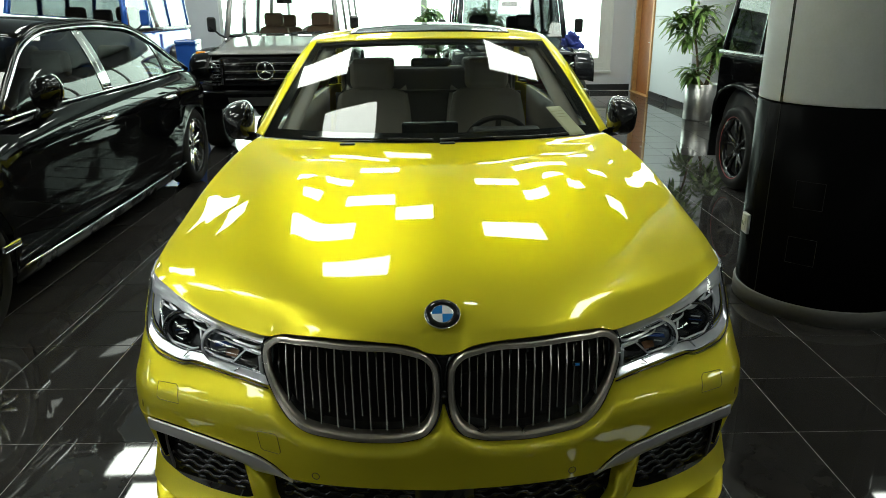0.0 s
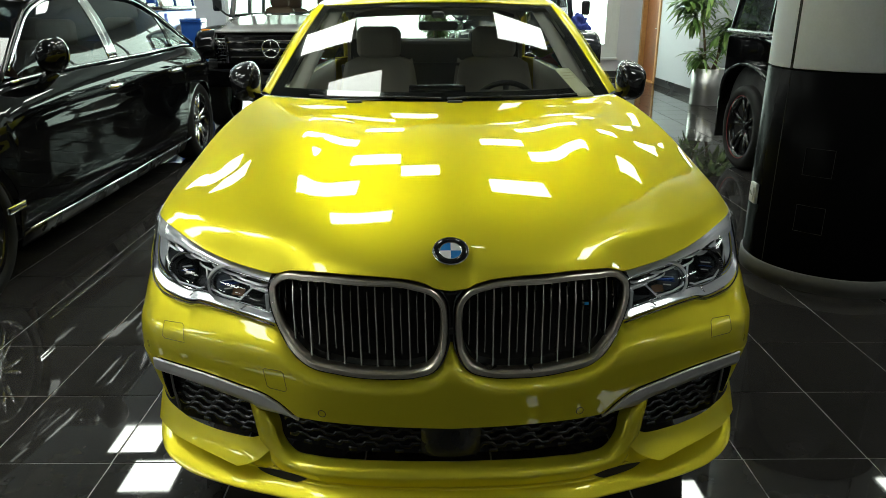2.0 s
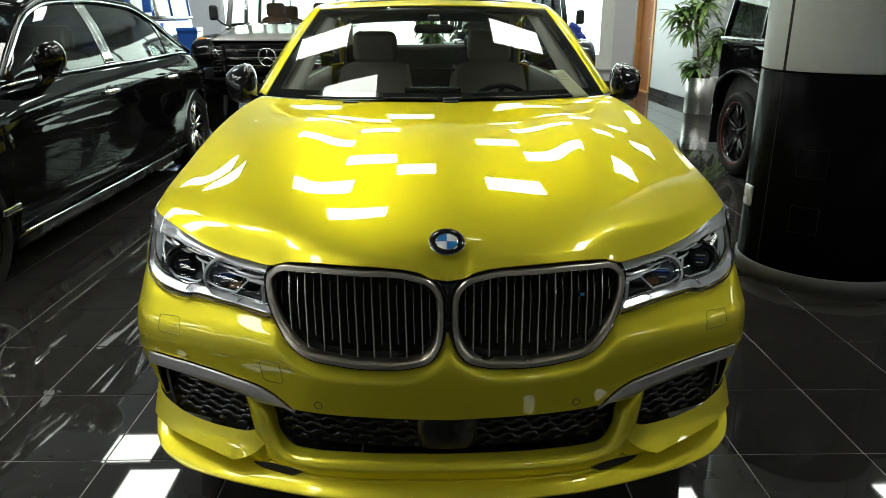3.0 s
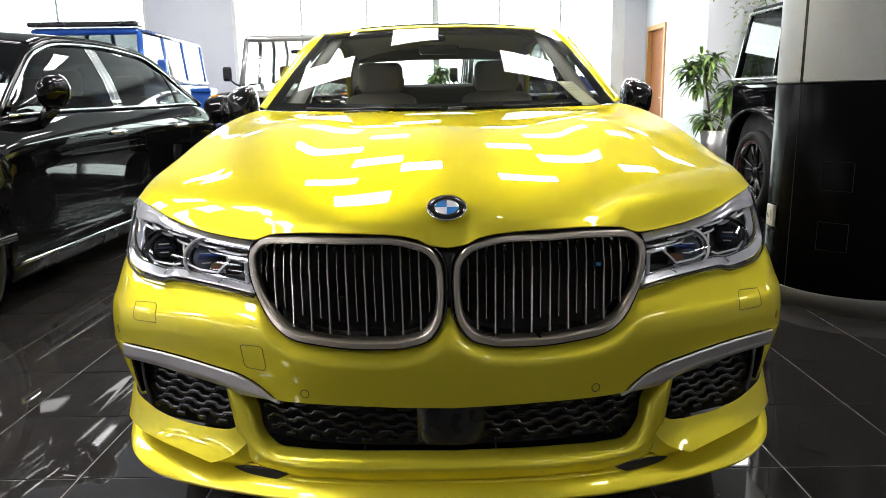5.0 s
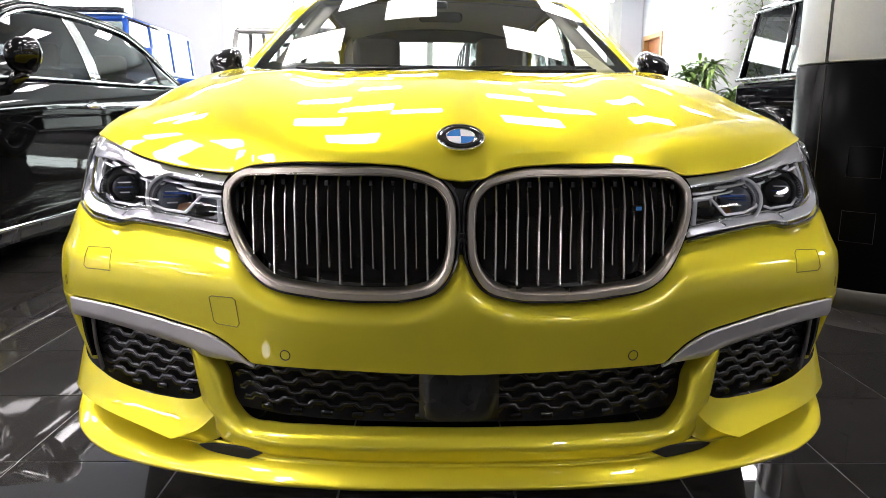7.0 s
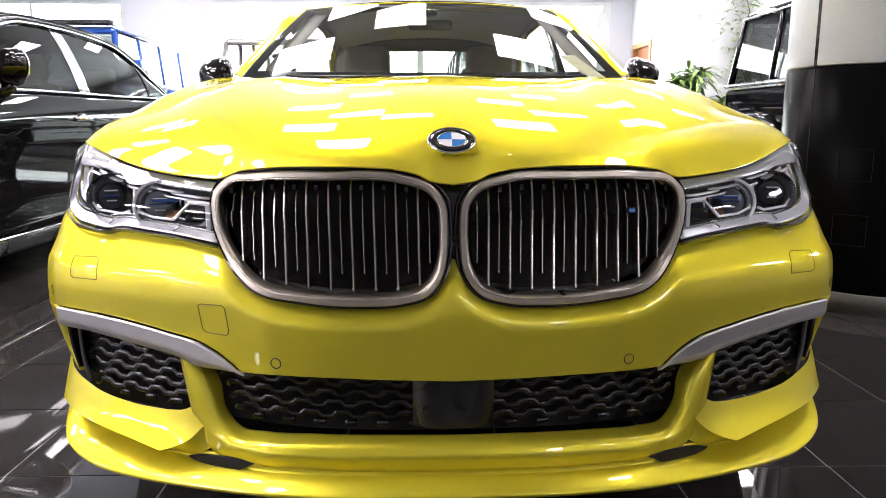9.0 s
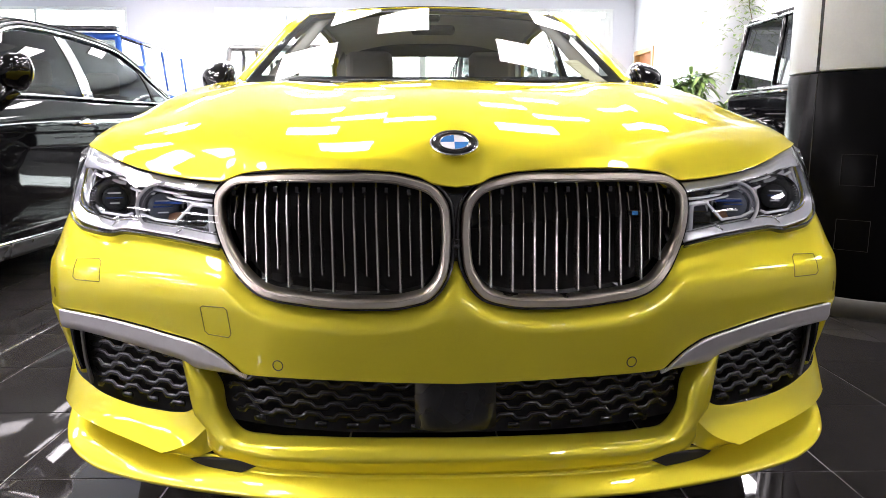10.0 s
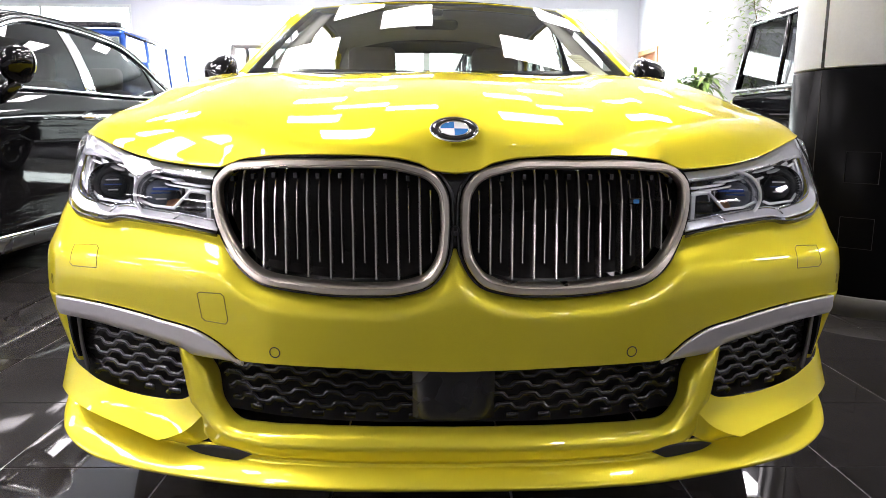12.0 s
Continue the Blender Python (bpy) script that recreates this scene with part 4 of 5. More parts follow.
    lp("light_guide", tube([lamp_at(x, s, .012) for x, s in guide], .0034, 6), LAMPWHITE, lamp, "white angular light guide")
    guide2 = [(.728, .28), (.745, .23), (.82, .23), (.862, .33), (.880, .55), (.872, .72)]
    lp("light_guide", tube([lamp_at(x, s, .014) for x, s in guide2], .0034, 6), LAMPWHITE, lamp, "white angular light guide")
    lp("bracket", joined(box(*(lambda a, b: (a.x, b.x, a.y - .004, a.y + .02, a.z, b.z))(lamp_at(.512, .2, .02), lamp_at(.522, .62, .02)), .002), tube([lamp_at(.515, .61, .018), lamp_at(.545, .62, .018), lamp_at(.572, .60, .02)], .006, 6)), LAMPWHITE, lamp)
    lp("sensor_block", box(*(lambda a, b: (a.x, b.x, b.y, b.y + .03, a.z, b.z))(lamp_at(.53, .20, .05), lamp_at(.598, .38, .05)), .004), GLOSSB, lamp)
    lp("marker_reflector", loft([[(.605, .724, .04), (.622, .723, .04), (.640, .723, .04)], [(.598, .740, .05), (.62, .740, .05), (.640, .735, .05)]], 6, 3), AMBERDIM, lamp, "amber marker reflector")
    # bright strips paint the streaks of light mirrored in the lamp
    for lo, hi, s0, s1 in ((.69, .725, 3.1, 3.7), (.735, .765, 3.5, 4.2), (.655, .68, 3.9, 4.5), (.70, .74, 4.6, 5.35), (.775, .80, 4.2, 4.9), (.635, .655, 3.3, 3.8), (.745, .785, 5.2, 5.9), (.66, .685, 5.1, 5.7)):
        lp("facet", lamp_strip(lo, hi, lambda u, v: .012 + .02 * (2 * u - 1) ** 4 + .006 * v, 14, 3, s0, s1), LAMPSILVER, lamp, "painted light streak in the lamp", 0.002)
    lp("bulb_insert", box(*(lambda c: (c.x - .03, c.x + .03, c.y - .005, c.y + .01, c.z - .003, c.z + .003))(lamp_at(.635, .56, .02)), .002), LAMPBLUE, lamp)
    for x in (.60, .775):
        lp("guide_clip", tube([lamp_at(x, .10, .004), lamp_at(x - .016, .19, .008)], .0028, 5), CHROME, lamp)

# bumper details
def on_nose(ring_pts, width, dy):
    """A fine line along a closed outline on the front's skin."""
    pts = []
    for (x0, z0), (x1, z1) in zip(ring_pts, ring_pts[1:] + ring_pts[:1]):
        pts += [nose(x0 + (x1 - x0) * k / 6, z0 + (z1 - z0) * k / 6, dy) for k in range(6)]
    return tube(pts + pts[:1], width, 5)


GAP = plain("dark_seam", (.19, .16, .008), .5)
TOW = [(.528, .561), (.522, .565), (.474, .566), (.467, .561), (.460, .511), (.466, .503), (.512, .505), (.520, .511)]
part("tow_cover", on_nose([(-x, z) for x, z in TOW], .0012, .0), GAP, car, "square towing-eye cover")
for sx in (1, -1):
    part("parking_sensor", on_nose([(sx * .360 + .0105 * math.cos(a), .455 + .0105 * math.sin(a)) for a in np.linspace(0, 2 * math.pi, 16, False)], .0012, .0), BLACK, car)
    part("parking_sensor", on_nose([(sx * .915 + .003 * math.cos(a), .555 + .0115 * math.sin(a)) for a in np.linspace(0, 2 * math.pi, 12, False)], .0012, .0), GAP, car)
    part("washer_cover", on_nose([(sx * x, z) for x, z in ((.852, .636), (.79, .640), (.782, .634), (.778, .594), (.846, .592), (.854, .598))], .0011, .0), GAP, car)

# body sides, with wheel arches
FW, RW, WR = .90, 4.14, .365


def arch(y, sill):
    z = sill
    for c in (FW, RW):
        d = abs(y - c)
        if d < .43:
            z = max(z, .36 + math.sqrt(.43 ** 2 - d * d) * .92)
    return z


EDGE_RUN = [bonnet(1, k / 40) for k in range(41)]
EDGE_RUN = [p for k, p in enumerate(EDGE_RUN) if p[1] > .57 and k % 4 == 0 and p[1] < 1.68]
SHOULDER = spline([(.5, .75), (.545, .868)] + [(y, z - .001) for x, y, z in EDGE_RUN] + [(1.75, 1.105), (2.4, 1.085), (3.2, 1.08), (4.2, 1.085), (4.8, 1.07), (5.2, 1.03)])
SHOULDERX = spline([(.5, .97), (.545, .948)] + [(y, x + .003) for x, y, z in EDGE_RUN] + [(1.75, .852), (2.4, .862), (3.4, .868), (4.2, .862), (4.8, .82), (5.2, .74)])
BULGE = spline([(.5, .978), (.9, .975), (1.3, .965), (2.4, .95), (3.8, .955), (4.3, .955), (4.8, .90), (5.2, .78)])


def flank(u, v):
    y = .5 + 4.7 * u
    z0, z1 = arch(y, .2), SHOULDER(y)
    z = z0 + (z1 - z0) * v
    k = min(1, max(0, (z - .2) / (z1 - .2)))
    x = (BULGE(y) - .05) * (1 - k) ** 2 + 2 * k * (1 - k) * (BULGE(y) + .03) + k * k * SHOULDERX(y)
    return (x, y, z)


both("body_side", grid(flank, 150, 20), YELLOW, car, thick=0.004)
both("arch_liner", grid(lambda u, v: (.93 - .25 * v, FW + .42 * math.cos(math.pi * u), .33 + .40 * math.sin(math.pi * u)), 24, 3), MATTE, car, thick=0.004)
both("arch_liner", grid(lambda u, v: (.93 - .25 * v, RW + .42 * math.cos(math.pi * u), .33 + .40 * math.sin(math.pi * u)), 24, 3), MATTE, car, thick=0.004)
part("underbody", box(-.80, .80, .55, 5.0, .17, .24, .01), MATTE, car)
for sx in (1, -1):
    for y in (FW, RW):
        wheel(car, sx * .80, y, WR, .25, 7, sx, GLOSSB)

# windscreen, roof, pillars, glass
def screen(u, v, lift=0.0):
    a = 2 * u - 1
    xb, yb, zb = .812 * a, 1.615 + .125 * a * a, 1.105 + .018 * a * a
    xt, yt, zt = .645 * a, 2.46 + .12 * a * a, 1.538 - .012 * a * a
    x, y, z = xb + (xt - xb) * v, yb + (yt - yb) * v, zb + (zt - zb) * v
    b = .014 * math.sin(math.pi * v)
    return (x, y - b * .6 - lift * .6, z + b * .8 + lift * .8)


ws = part("windscreen", grid(screen, 40, 24), GLASS, car, "curved windscreen glass")
ws.visible_shadow = False
part("screen_band", joined(grid(lambda u, v: screen(u, .075 * v, -.004), 40, 3), grid(lambda u, v: screen(u, .95 + .05 * v, -.004), 40, 2),
                           grid(lambda u, v: screen(.03 * u, v, -.004), 3, 20), grid(lambda u, v: screen(.97 + .03 * u, v, -.004), 3, 20)), GLOSSB, car, "black printed windscreen edge")
RAIL = spline([(1.70, .872, 1.095), (2.0, .806, 1.255), (2.3, .738, 1.415), (2.55, .695, 1.505), (2.9, .678, 1.55), (3.5, .68, 1.55), (4.0, .70, 1.475), (4.4, .74, 1.27), (4.75, .78, 1.08)])


def pillar(u, v):
    # from the windscreen's edge over to the side glass
    y = 1.735 + .575 * u
    e = Vector(screen(1, u))
    r = Vector((*RAIL(e.y + .02)[:1], e.y + .06, RAIL(e.y + .02)[1]))
    mid = (e + r) / 2 + Vector((.012, -.012, .016))
    return tuple(e * (1 - v) ** 2 + mid * 2 * v * (1 - v) + r * v * v)


both("front_pillar", grid(pillar, 30, 8), YELLOW, car, thick=0.006)


def roof(u, v):
    a = 2 * u - 1
    y0 = Vector(screen(u, 1)).y
    y = y0 + (4.02 - y0) * v
    xr, zr = RAIL(max(2.5, y))
    zmid = spline([(2.46, 1.538), (2.7, 1.578), (3.0, 1.605), (3.6, 1.605), (4.05, 1.555)])(y)
    return (a * xr, y, zr + (zmid - zr) * (1 - abs(a) ** 2.2))


def roof_glass(u, v):
    p = roof(.16 + .68 * u, .11 + .8 * v)
    return (p[0], p[1], p[2] + .004)


part("roof", grid(roof, 40, 40), YELLOW, car, thick=0.006)
part("roof_glass", grid(roof_glass, 24, 24), GLOSSB, car, "black panoramic roof glass", 0.004)


def rear_glass(u, v):
    a = 2 * u - 1
    return (a * (.64 + .06 * v), 4.02 + .62 * v, 1.555 - .415 * v - .03 * a * a + .02 * math.sin(math.pi * v))


rg = part("rear_window", grid(rear_glass, 20, 12), CLEAR, car, "rear window glass")
rg.visible_shadow = False
both("rear_pillar", grid(lambda u, v: tuple(Vector(rear_glass(1, u)) * (1 - v) + Vector((RAIL(4.02 + .62 * u)[0], 4.02 + .55 * u, RAIL(4.02 + .62 * u)[1] - .03 * v)) * v), 14, 4), YELLOW, car, thick=0.006)
part("boot_lid", grid(lambda u, v: ((2 * u - 1) * (.86 - .1 * v), 4.64 + .56 * v, 1.135 - .05 * v - .05 * (2 * u - 1) ** 2 - .03 * v ** 4), 24, 12), YELLOW, car, thick=0.006)
part("tail_panel", grid(lambda u, v: ((2 * u - 1) * .80, 5.2 - .05 * (2 * u - 1) ** 2 + .05 * math.sin(math.pi * v), .22 + .82 * v), 24, 10), YELLOW, car, thick=0.006)
both("tail_lamp", box(.45, .78, 5.13, 5.2, .80, .93, .02), RED, car)


def side_glass(u, v):
    y = 1.80 + 2.55 * u
    xr, zr = RAIL(y + .06)
    xs, zs = SHOULDERX(y) - .01, SHOULDER(y)
    return (xs + (xr - xs) * v, y, zs + (max(zr, zs + .01) - zs) * v)


sg = both("side_window", grid(side_glass, 40, 8), CLEAR, car, "side window glass")
for o in sg:
    o.visible_shadow = False
both("centre_pillar", grid(lambda u, v: side_glass(.44 + .05 * u, v), 3, 8), GLOSSB, car, thick=0.012)
both("roof_rail", grid(lambda u, v: (RAIL(2.3 + 2.35 * u)[0] + .012 * math.sin(math.pi * v), 2.3 + 2.35 * u, RAIL(2.3 + 2.35 * u)[1] - .045 * v), 40, 4), YELLOW, car, thick=0.006)

both("rail_lining", grid(lambda u, v: (RAIL(2.3 + 2.35 * u)[0] - .035 - .02 * v, 2.3 + 2.35 * u, RAIL(2.3 + 2.35 * u)[1] - .01 - .05 * v), 30, 3), CREAM, car, "", 0.004)
both("rear_pillar_lining", grid(lambda u, v: (lambda p: (p[0] - .04, p[1] - .03, p[2] - .03))(Vector(rear_glass(1, u)) * (1 - v) + Vector((RAIL(4.02 + .62 * u)[0], 3.9 + .55 * u, RAIL(4.02 + .62 * u)[1] - .1 * v)) * v), 12, 4), CREAM, car, "", 0.004)
# door mirrors
def mirror_shell(outline, at, depth, n=40):
    """Door mirror seen from ahead: a domed shell over an outline, flat behind."""
    ring = closed(outline, n)
    loops = []
    for t in (0.0, .04, .12, .25, .42, .62, .82, 1.0):
        k = (1 - (1 - t) ** 2.5) ** .36 if t else .02
        loops.append([(at[0] + x * k + .02 * (t - 1), at[1] + depth * (t - 1) + .25 * abs(x) * x, at[2] + z * k - .02 * (1 - k)) for x, z in ring])
    loops.append([(at[0] + x * .97, at[1] + .012, at[2] + z * .97) for x, z in ring])
    loops.append([(at[0] + x * .88, at[1] + .004, at[2] + z * .88) for x, z in ring])
    return rings(loops, True)


MIRROR_LINE = [(-.070, .070), (-.045, .100), (.0, .096), (.055, .072), (.080, .045), (.080, -.01), (.068, -.070), (.040, -.094), (-.04, -.094), (-.068, -.080), (-.078, -.03), (-.078, .03)]
MIR = mirror_shell(MIRROR_LINE, (1.032, 2.20, 1.140), .17)
mir = both("door_mirror", MIR, GLOSSB, car, "gloss black door mirror")
for sx, o in zip((1, -1), mir):
    me = joined(tube([(.87, 2.10, 1.05), (.93, 2.12, 1.055), (1.0, 2.15, 1.065)], [.03, .022, .03], 8))
    part("mirror_arm", me if sx > 0 else flipped(me), GLOSSB, o)
    me = tube([(1.032 + x * 1.004, 2.195, 1.140 + z * 1.004) for x, z in closed(MIRROR_LINE, 40)[4:18]], .0028, 5)
    part("mirror_rim", me if sx > 0 else flipped(me), CHROME, o)

# wipers
for sx in (1, -1):
    pts = [screen(.5 + sx * (.02 + .38 * k / 6) + (.02 if sx < 0 else 0), .014 + .006 * math.sin(k), .004) for k in range(7)]
    part("wiper", tube(pts, .006, 6), BLACK, car)
for x0, y0 in ((-.43, 1.565), (.03, 1.555)):
    part("washer_nozzle", box(x0, x0 + .07, y0, y0 + .035, 1.098, 1.112, .005), BLACK, car)

# cabin
part("dashboard", grid(lambda u, v: ((2 * u - 1) * .80, 1.70 + .46 * v, 1.02 + .05 * math.sin(math.pi * min(1, v * 1.2)) - .28 * max(0, v - .8) / .2 - .05 * (2 * u - 1) ** 4), 30, 20), DASH, car, thick=0.01)
part("instrument_hood", box(.20, .58, 1.98, 2.14, 1.04, 1.10, .03, 3), DASH, car)
part("console_screen", box(-.16, .14, 2.10, 2.125, 1.035, 1.125, .01, 2), GLOSSB, car)
sw = Matrix.Translation((.38, 2.42, .945)) @ Matrix.Rotation(math.radians(-65), 4, "X")
sw_ob = part("steering_wheel", moved(rings([[((.185 + .016 * math.cos(b)) * math.cos(a), (.185 + .016 * math.cos(b)) * math.sin(a), .016 * math.sin(b)) for b in np.linspace(0, 2 * math.pi, 8, False)] for a in np.linspace(0, 2 * math.pi, 41)]), sw), DASH, car)
part("wheel_boss", moved(joined(lathe([(0, -.03), (.07, -.02), (.07, .02), (0, .03)], 20), box(-.18, .18, -.015, .015, -.01, .01), box(-.015, .015, -.18, 0, -.01, .01)), sw), DASH, sw_ob)
for x in (-.38, .38):
    seat(car, x, 2.55, .42, CREAM, "front_seat", .54, .66)
seat(car, -.42, 3.65, .45, CREAM, "rear_seat", .56, .62, False)
seat(car, .42, 3.65, .45, CREAM, "rear_seat", .56, .62, False)
part("rear_bench_back", box(-.68, .68, 4.20, 4.32, .50, 1.265, .04, 3), SEATDARK, car, "dark rear bench back")
for x in (-.40, .40):
    part("rear_head_restraint", box(x - .13, x + .13, 4.17, 4.27, 1.24, 1.335, .035, 3), SEATDARK, car)
part("armrest", box(-.12, .12, 2.45, 3.0, .62, .74, .03, 3), CREAM, car)
part("cabin_floor", box(-.78, .78, 1.9, 4.6, .30, .34), DASH, car)
part("rear_bulkhead", box(-.76, .76, 4.24, 4.27, .32, 1.062, .01), DASH, car)
part("parcel_shelf", box(-.70, .70, 4.15, 4.66, 1.06, 1.08), DASH, car)
part("headlining", grid(lambda u, v: (lambda p: (p[0] * .97, p[1] + .02, p[2] - .035))(roof(u, v)), 20, 20), CREAM, car, thick=0.004)
both("door_card", grid(lambda u, v: (.852 - .010 * v, 1.85 + 2.6 * u, .35 + .735 * v), 12, 6), CREAM, car, thick=0.02)
both("pillar_trim", grid(lambda u, v: tuple(Vector(screen(.965 - .055 * v, .04 + .92 * u, -.03)) + Vector((0, .02 * v, 0))), 16, 3), CREAM, car, "cream inner pillar trim", 0.004)
part("rear_header", grid(lambda u, v: ((2 * u - 1) * .63, 3.98 + .10 * v, 1.525 - .075 * v - .02 * (2 * u - 1) ** 2), 16, 5), DASH, car, "dark header above the rear window", 0.012)
part("rear_mirror", box(-.11, .11, 2.36, 2.385, 1.39, 1.44, .02, 3), BLACK, car)
part("sensor_box", box(-.035, .035, 2.34, 2.42, 1.455, 1.49, .012, 2), BLACK, car)
card = part("price_card", grid(lambda u, v: tuple(Vector(screen(.905 + .048 * u - .036 * v, .002 + .25 * v, -.003))), 4, 8), PAPER, car, "cream paper card on the dashboard", 0.002)
part("card_line", joined(*[grid(lambda u, v, r=r: tuple(Vector(screen(.911 + .034 * u - .036 * r, .002 + .25 * (r + .012 * v), -.0015))), 4, 1) for r in (.62, .72, .82)]), INK, card)


# ---- the black saloon beside it ----
def black_saloon(at):
    c = thing("black_sedan", "gloss black long saloon with chrome window trim", "car", at)
    # local: x outwards to the near side, y to the rear, nose at 0; near side at x = .95
    fw, rw, r = .92, 4.82, .365
    def arch_b(y, sill):
        z = sill
        for q in (fw, rw):
            d = abs(y - q)
            if d < .44:
                z = max(z, .36 + math.sqrt(.44 ** 2 - d * d) * .95)
        return z
    top = spline([(.0, .70), (.15, .82), (.6, .96), (1.2, 1.04), (1.6, 1.10), (2.4, 1.125), (3.6, 1.13), (4.6, 1.14), (5.2, 1.10), (5.7, 1.02)])
    topx = spline([(.0, .62), (.15, .74), (.6, .86), (1.2, .89), (1.8, .88), (3.6, .89), (4.6, .87), (5.2, .82), (5.7, .62)])
    mid = spline([(.0, .66), (.15, .80), (.5, .93), (1.0, .985), (2.5, .965), (4.2, .975), (4.9, .985), (5.4, .90), (5.7, .68)])
    def side(u, v, off=0.0):
        y = 5.7 * u
        z0, z1 = arch_b(y, .24), top(y)
        z = z0 + (z1 - z0) * v
        k = (z - .2) / (z1 - .2)
        x = mid(y) - (mid(y) - topx(y)) * max(0, (k - .78) / .22) ** 1.8 - .05 * max(0, (.3 - k) / .3) ** 2 - .05 * max(0, .74 - k)
        x -= .006 * math.exp(-((k - .74) / .03) ** 2)
        return (x + off, y, z)
    both("body_side", grid(side, 150, 24), BLACKP, c, thick=0.004)
    part("bonnet", grid(lambda u, v: ((2 * u - 1) * topx(1.75 * v), 1.75 * v, top(1.75 * v) + .07 * (1 - (2 * u - 1) ** 2) * min(1, 4 * v)), 24, 24), BLACKP, c, thick=0.004)
    part("nose_panel", grid(lambda u, v: ((2 * u - 1) * .66, .02 + .06 * (2 * u - 1) ** 2 - .05 * math.sin(math.pi * v), .22 + .52 * v), 20, 10), BLACKP, c, thick=0.004)
    grille = part("grille", box(-.34, .34, -.05, .02, .36, .74, .03, 3), CHROME, c, "chrome radiator grille")
    for k in range(15):
        part("grille_slat", box(-.30 + .6 * k / 14 - .006, -.30 + .6 * k / 14 + .006, -.062, -.045, .39, .71, .002, 1), CHROME, grille)
    both("head_lamp", moved(lathe([(.1, 0), (.1, -.05), (.08, -.07), (0, -.08)], 24, "y"), Matrix.Translation((.52, .08, .66))), LENS, c)
    part("tail_panel", grid(lambda u, v: ((2 * u - 1) * .70, 5.70 - .05 * (2 * u - 1) ** 2 + .04 * math.sin(math.pi * v), .26 + .78 * v), 20, 10), BLACKP, c, thick=0.004)
    part("boot_lid", grid(lambda u, v: ((2 * u - 1) * topx(4.9 + .8 * v), 4.9 + .8 * v, top(4.9 + .8 * v) + .05 * (1 - (2 * u - 1) ** 2)), 20, 12), BLACKP, c, thick=0.004)
    part("underbody", box(-.82, .82, .3, 5.4, .18, .26, .01), MATTE, c)
    # cabin line
    rail = spline([(1.55, .86, 1.10), (1.9, .79, 1.33), (2.2, .735, 1.50), (2.6, .70, 1.585), (3.2, .69, 1.605), (3.9, .70, 1.575), (4.4, .73, 1.45), (4.8, .78, 1.27), (5.15, .83, 1.12)])
    both("roof_rail", grid(lambda u, v: (rail(1.55 + 3.6 * u)[0] + .02 * math.sin(math.pi * v) - .012, 1.55 + 3.6 * u, rail(1.55 + 3.6 * u)[1] + .045 * (1 - v) - .01), 60, 6), BLACKP, c, thick=0.006)
    both("window_chrome", tube([(rail(1.66 + 3.35 * k / 40)[0] + .012, 1.66 + 3.35 * k / 40, rail(1.66 + 3.35 * k / 40)[1] - .012) for k in range(41)], .010, 6), CHROME, c, "chrome window surround")
    both("belt_chrome", tube([(topx(1.6 + 3.4 * k / 30) + .008, 1.6 + 3.4 * k / 30, top(1.6 + 3.4 * k / 30) + .004) for k in range(31)], .010, 6), CHROME, c, "chrome waist strip")
    def pane(y0, y1):
        def f(u, v):
            y = y0 + (y1 - y0) * u
            xr, zr = rail(y)
            xs, zs = topx(y) - .012, top(y)
            return (xs + (xr - .008 - xs) * v + .02 * math.sin(math.pi * v), y, zs + (max(zs + .01, zr - .01) - zs) * v)
        return grid(f, 16, 8)
    for a, b in ((1.72, 2.985), (3.135, 4.35), (4.41, 4.95)):
        both("side_window", pane(a, b), DARKGLASS, c, "dark tinted side window")
    both("window_post", pane(2.985, 3.055), CHROME, c, "chrome centre post", thick=0.012)
    both("window_post", pane(3.065, 3.135), CHROME, c, "chrome centre post", thick=0.012)
    both("window_post", pane(4.35, 4.41), BLACKP, c, thick=0.012)
    part("roof", grid(lambda u, v: ((2 * u - 1) * rail(2.2 + 2.2 * v)[0], 2.2 + 2.2 * v, rail(2.2 + 2.2 * v)[1] + .035 + .05 * (1 - (2 * u - 1) ** 2)), 20, 24), BLACKP, c, thick=0.006)
    part("windscreen", grid(lambda u, v: ((2 * u - 1) * (.85 - .115 * v), 1.58 + .62 * v, 1.11 + .43 * v + .03 * math.sin(math.pi * v) + .04 * (1 - (2 * u - 1) ** 2) * v), 20, 12), DARKGLASS, c)
    part("rear_window", grid(lambda u, v: ((2 * u - 1) * (.72 + .09 * v), 4.40 + .68 * v, 1.50 - .37 * v + .05 * (1 - (2 * u - 1) ** 2)), 20, 12), DARKGLASS, c)
    both("sill_chrome", tube([(.955 + .02 * math.sin(math.pi * k / 20), 1.40 + 2.98 * k / 20, .29) for k in range(21)], .009, 6), CHROME, c, "chrome sill strip")
    both("sill", grid(lambda u, v: (.93 - .04 * v, 1.38 + 3.0 * u, .27 - .09 * v), 10, 3), BLACK, c, thick=0.01)
    for y in (1.62, 3.07, 4.36):
        both("door_gap", tube([(lambda p: (p[0] - .001, p[1], p[2]))(side(y / 5.7, .05 + .93 * k / 12)) for k in range(13)], .003, 4), MATTE, c)
    for y in (2.80, 4.12):
        hx = side(y / 5.7, .74)
        both("door_handle", tube([(hx[0] - .005, y - .11, .955), (hx[0] + .028, y - .08, .957), (hx[0] + .034, y, .958), (hx[0] + .028, y + .08, .957), (hx[0] - .005, y + .11, .955)], [.016, .02, .022, .02, .016], 8), CHROME, c, "chrome door handle")
        both("handle_cup", moved(lathe([(.0, .004), (.05, .006), (.062, .0)], 24, "x"), Matrix.Translation((hx[0] - .002, y - .0, .952)) @ Matrix.Diagonal((1, 1.5, .8, 1))), BLACKP, c)
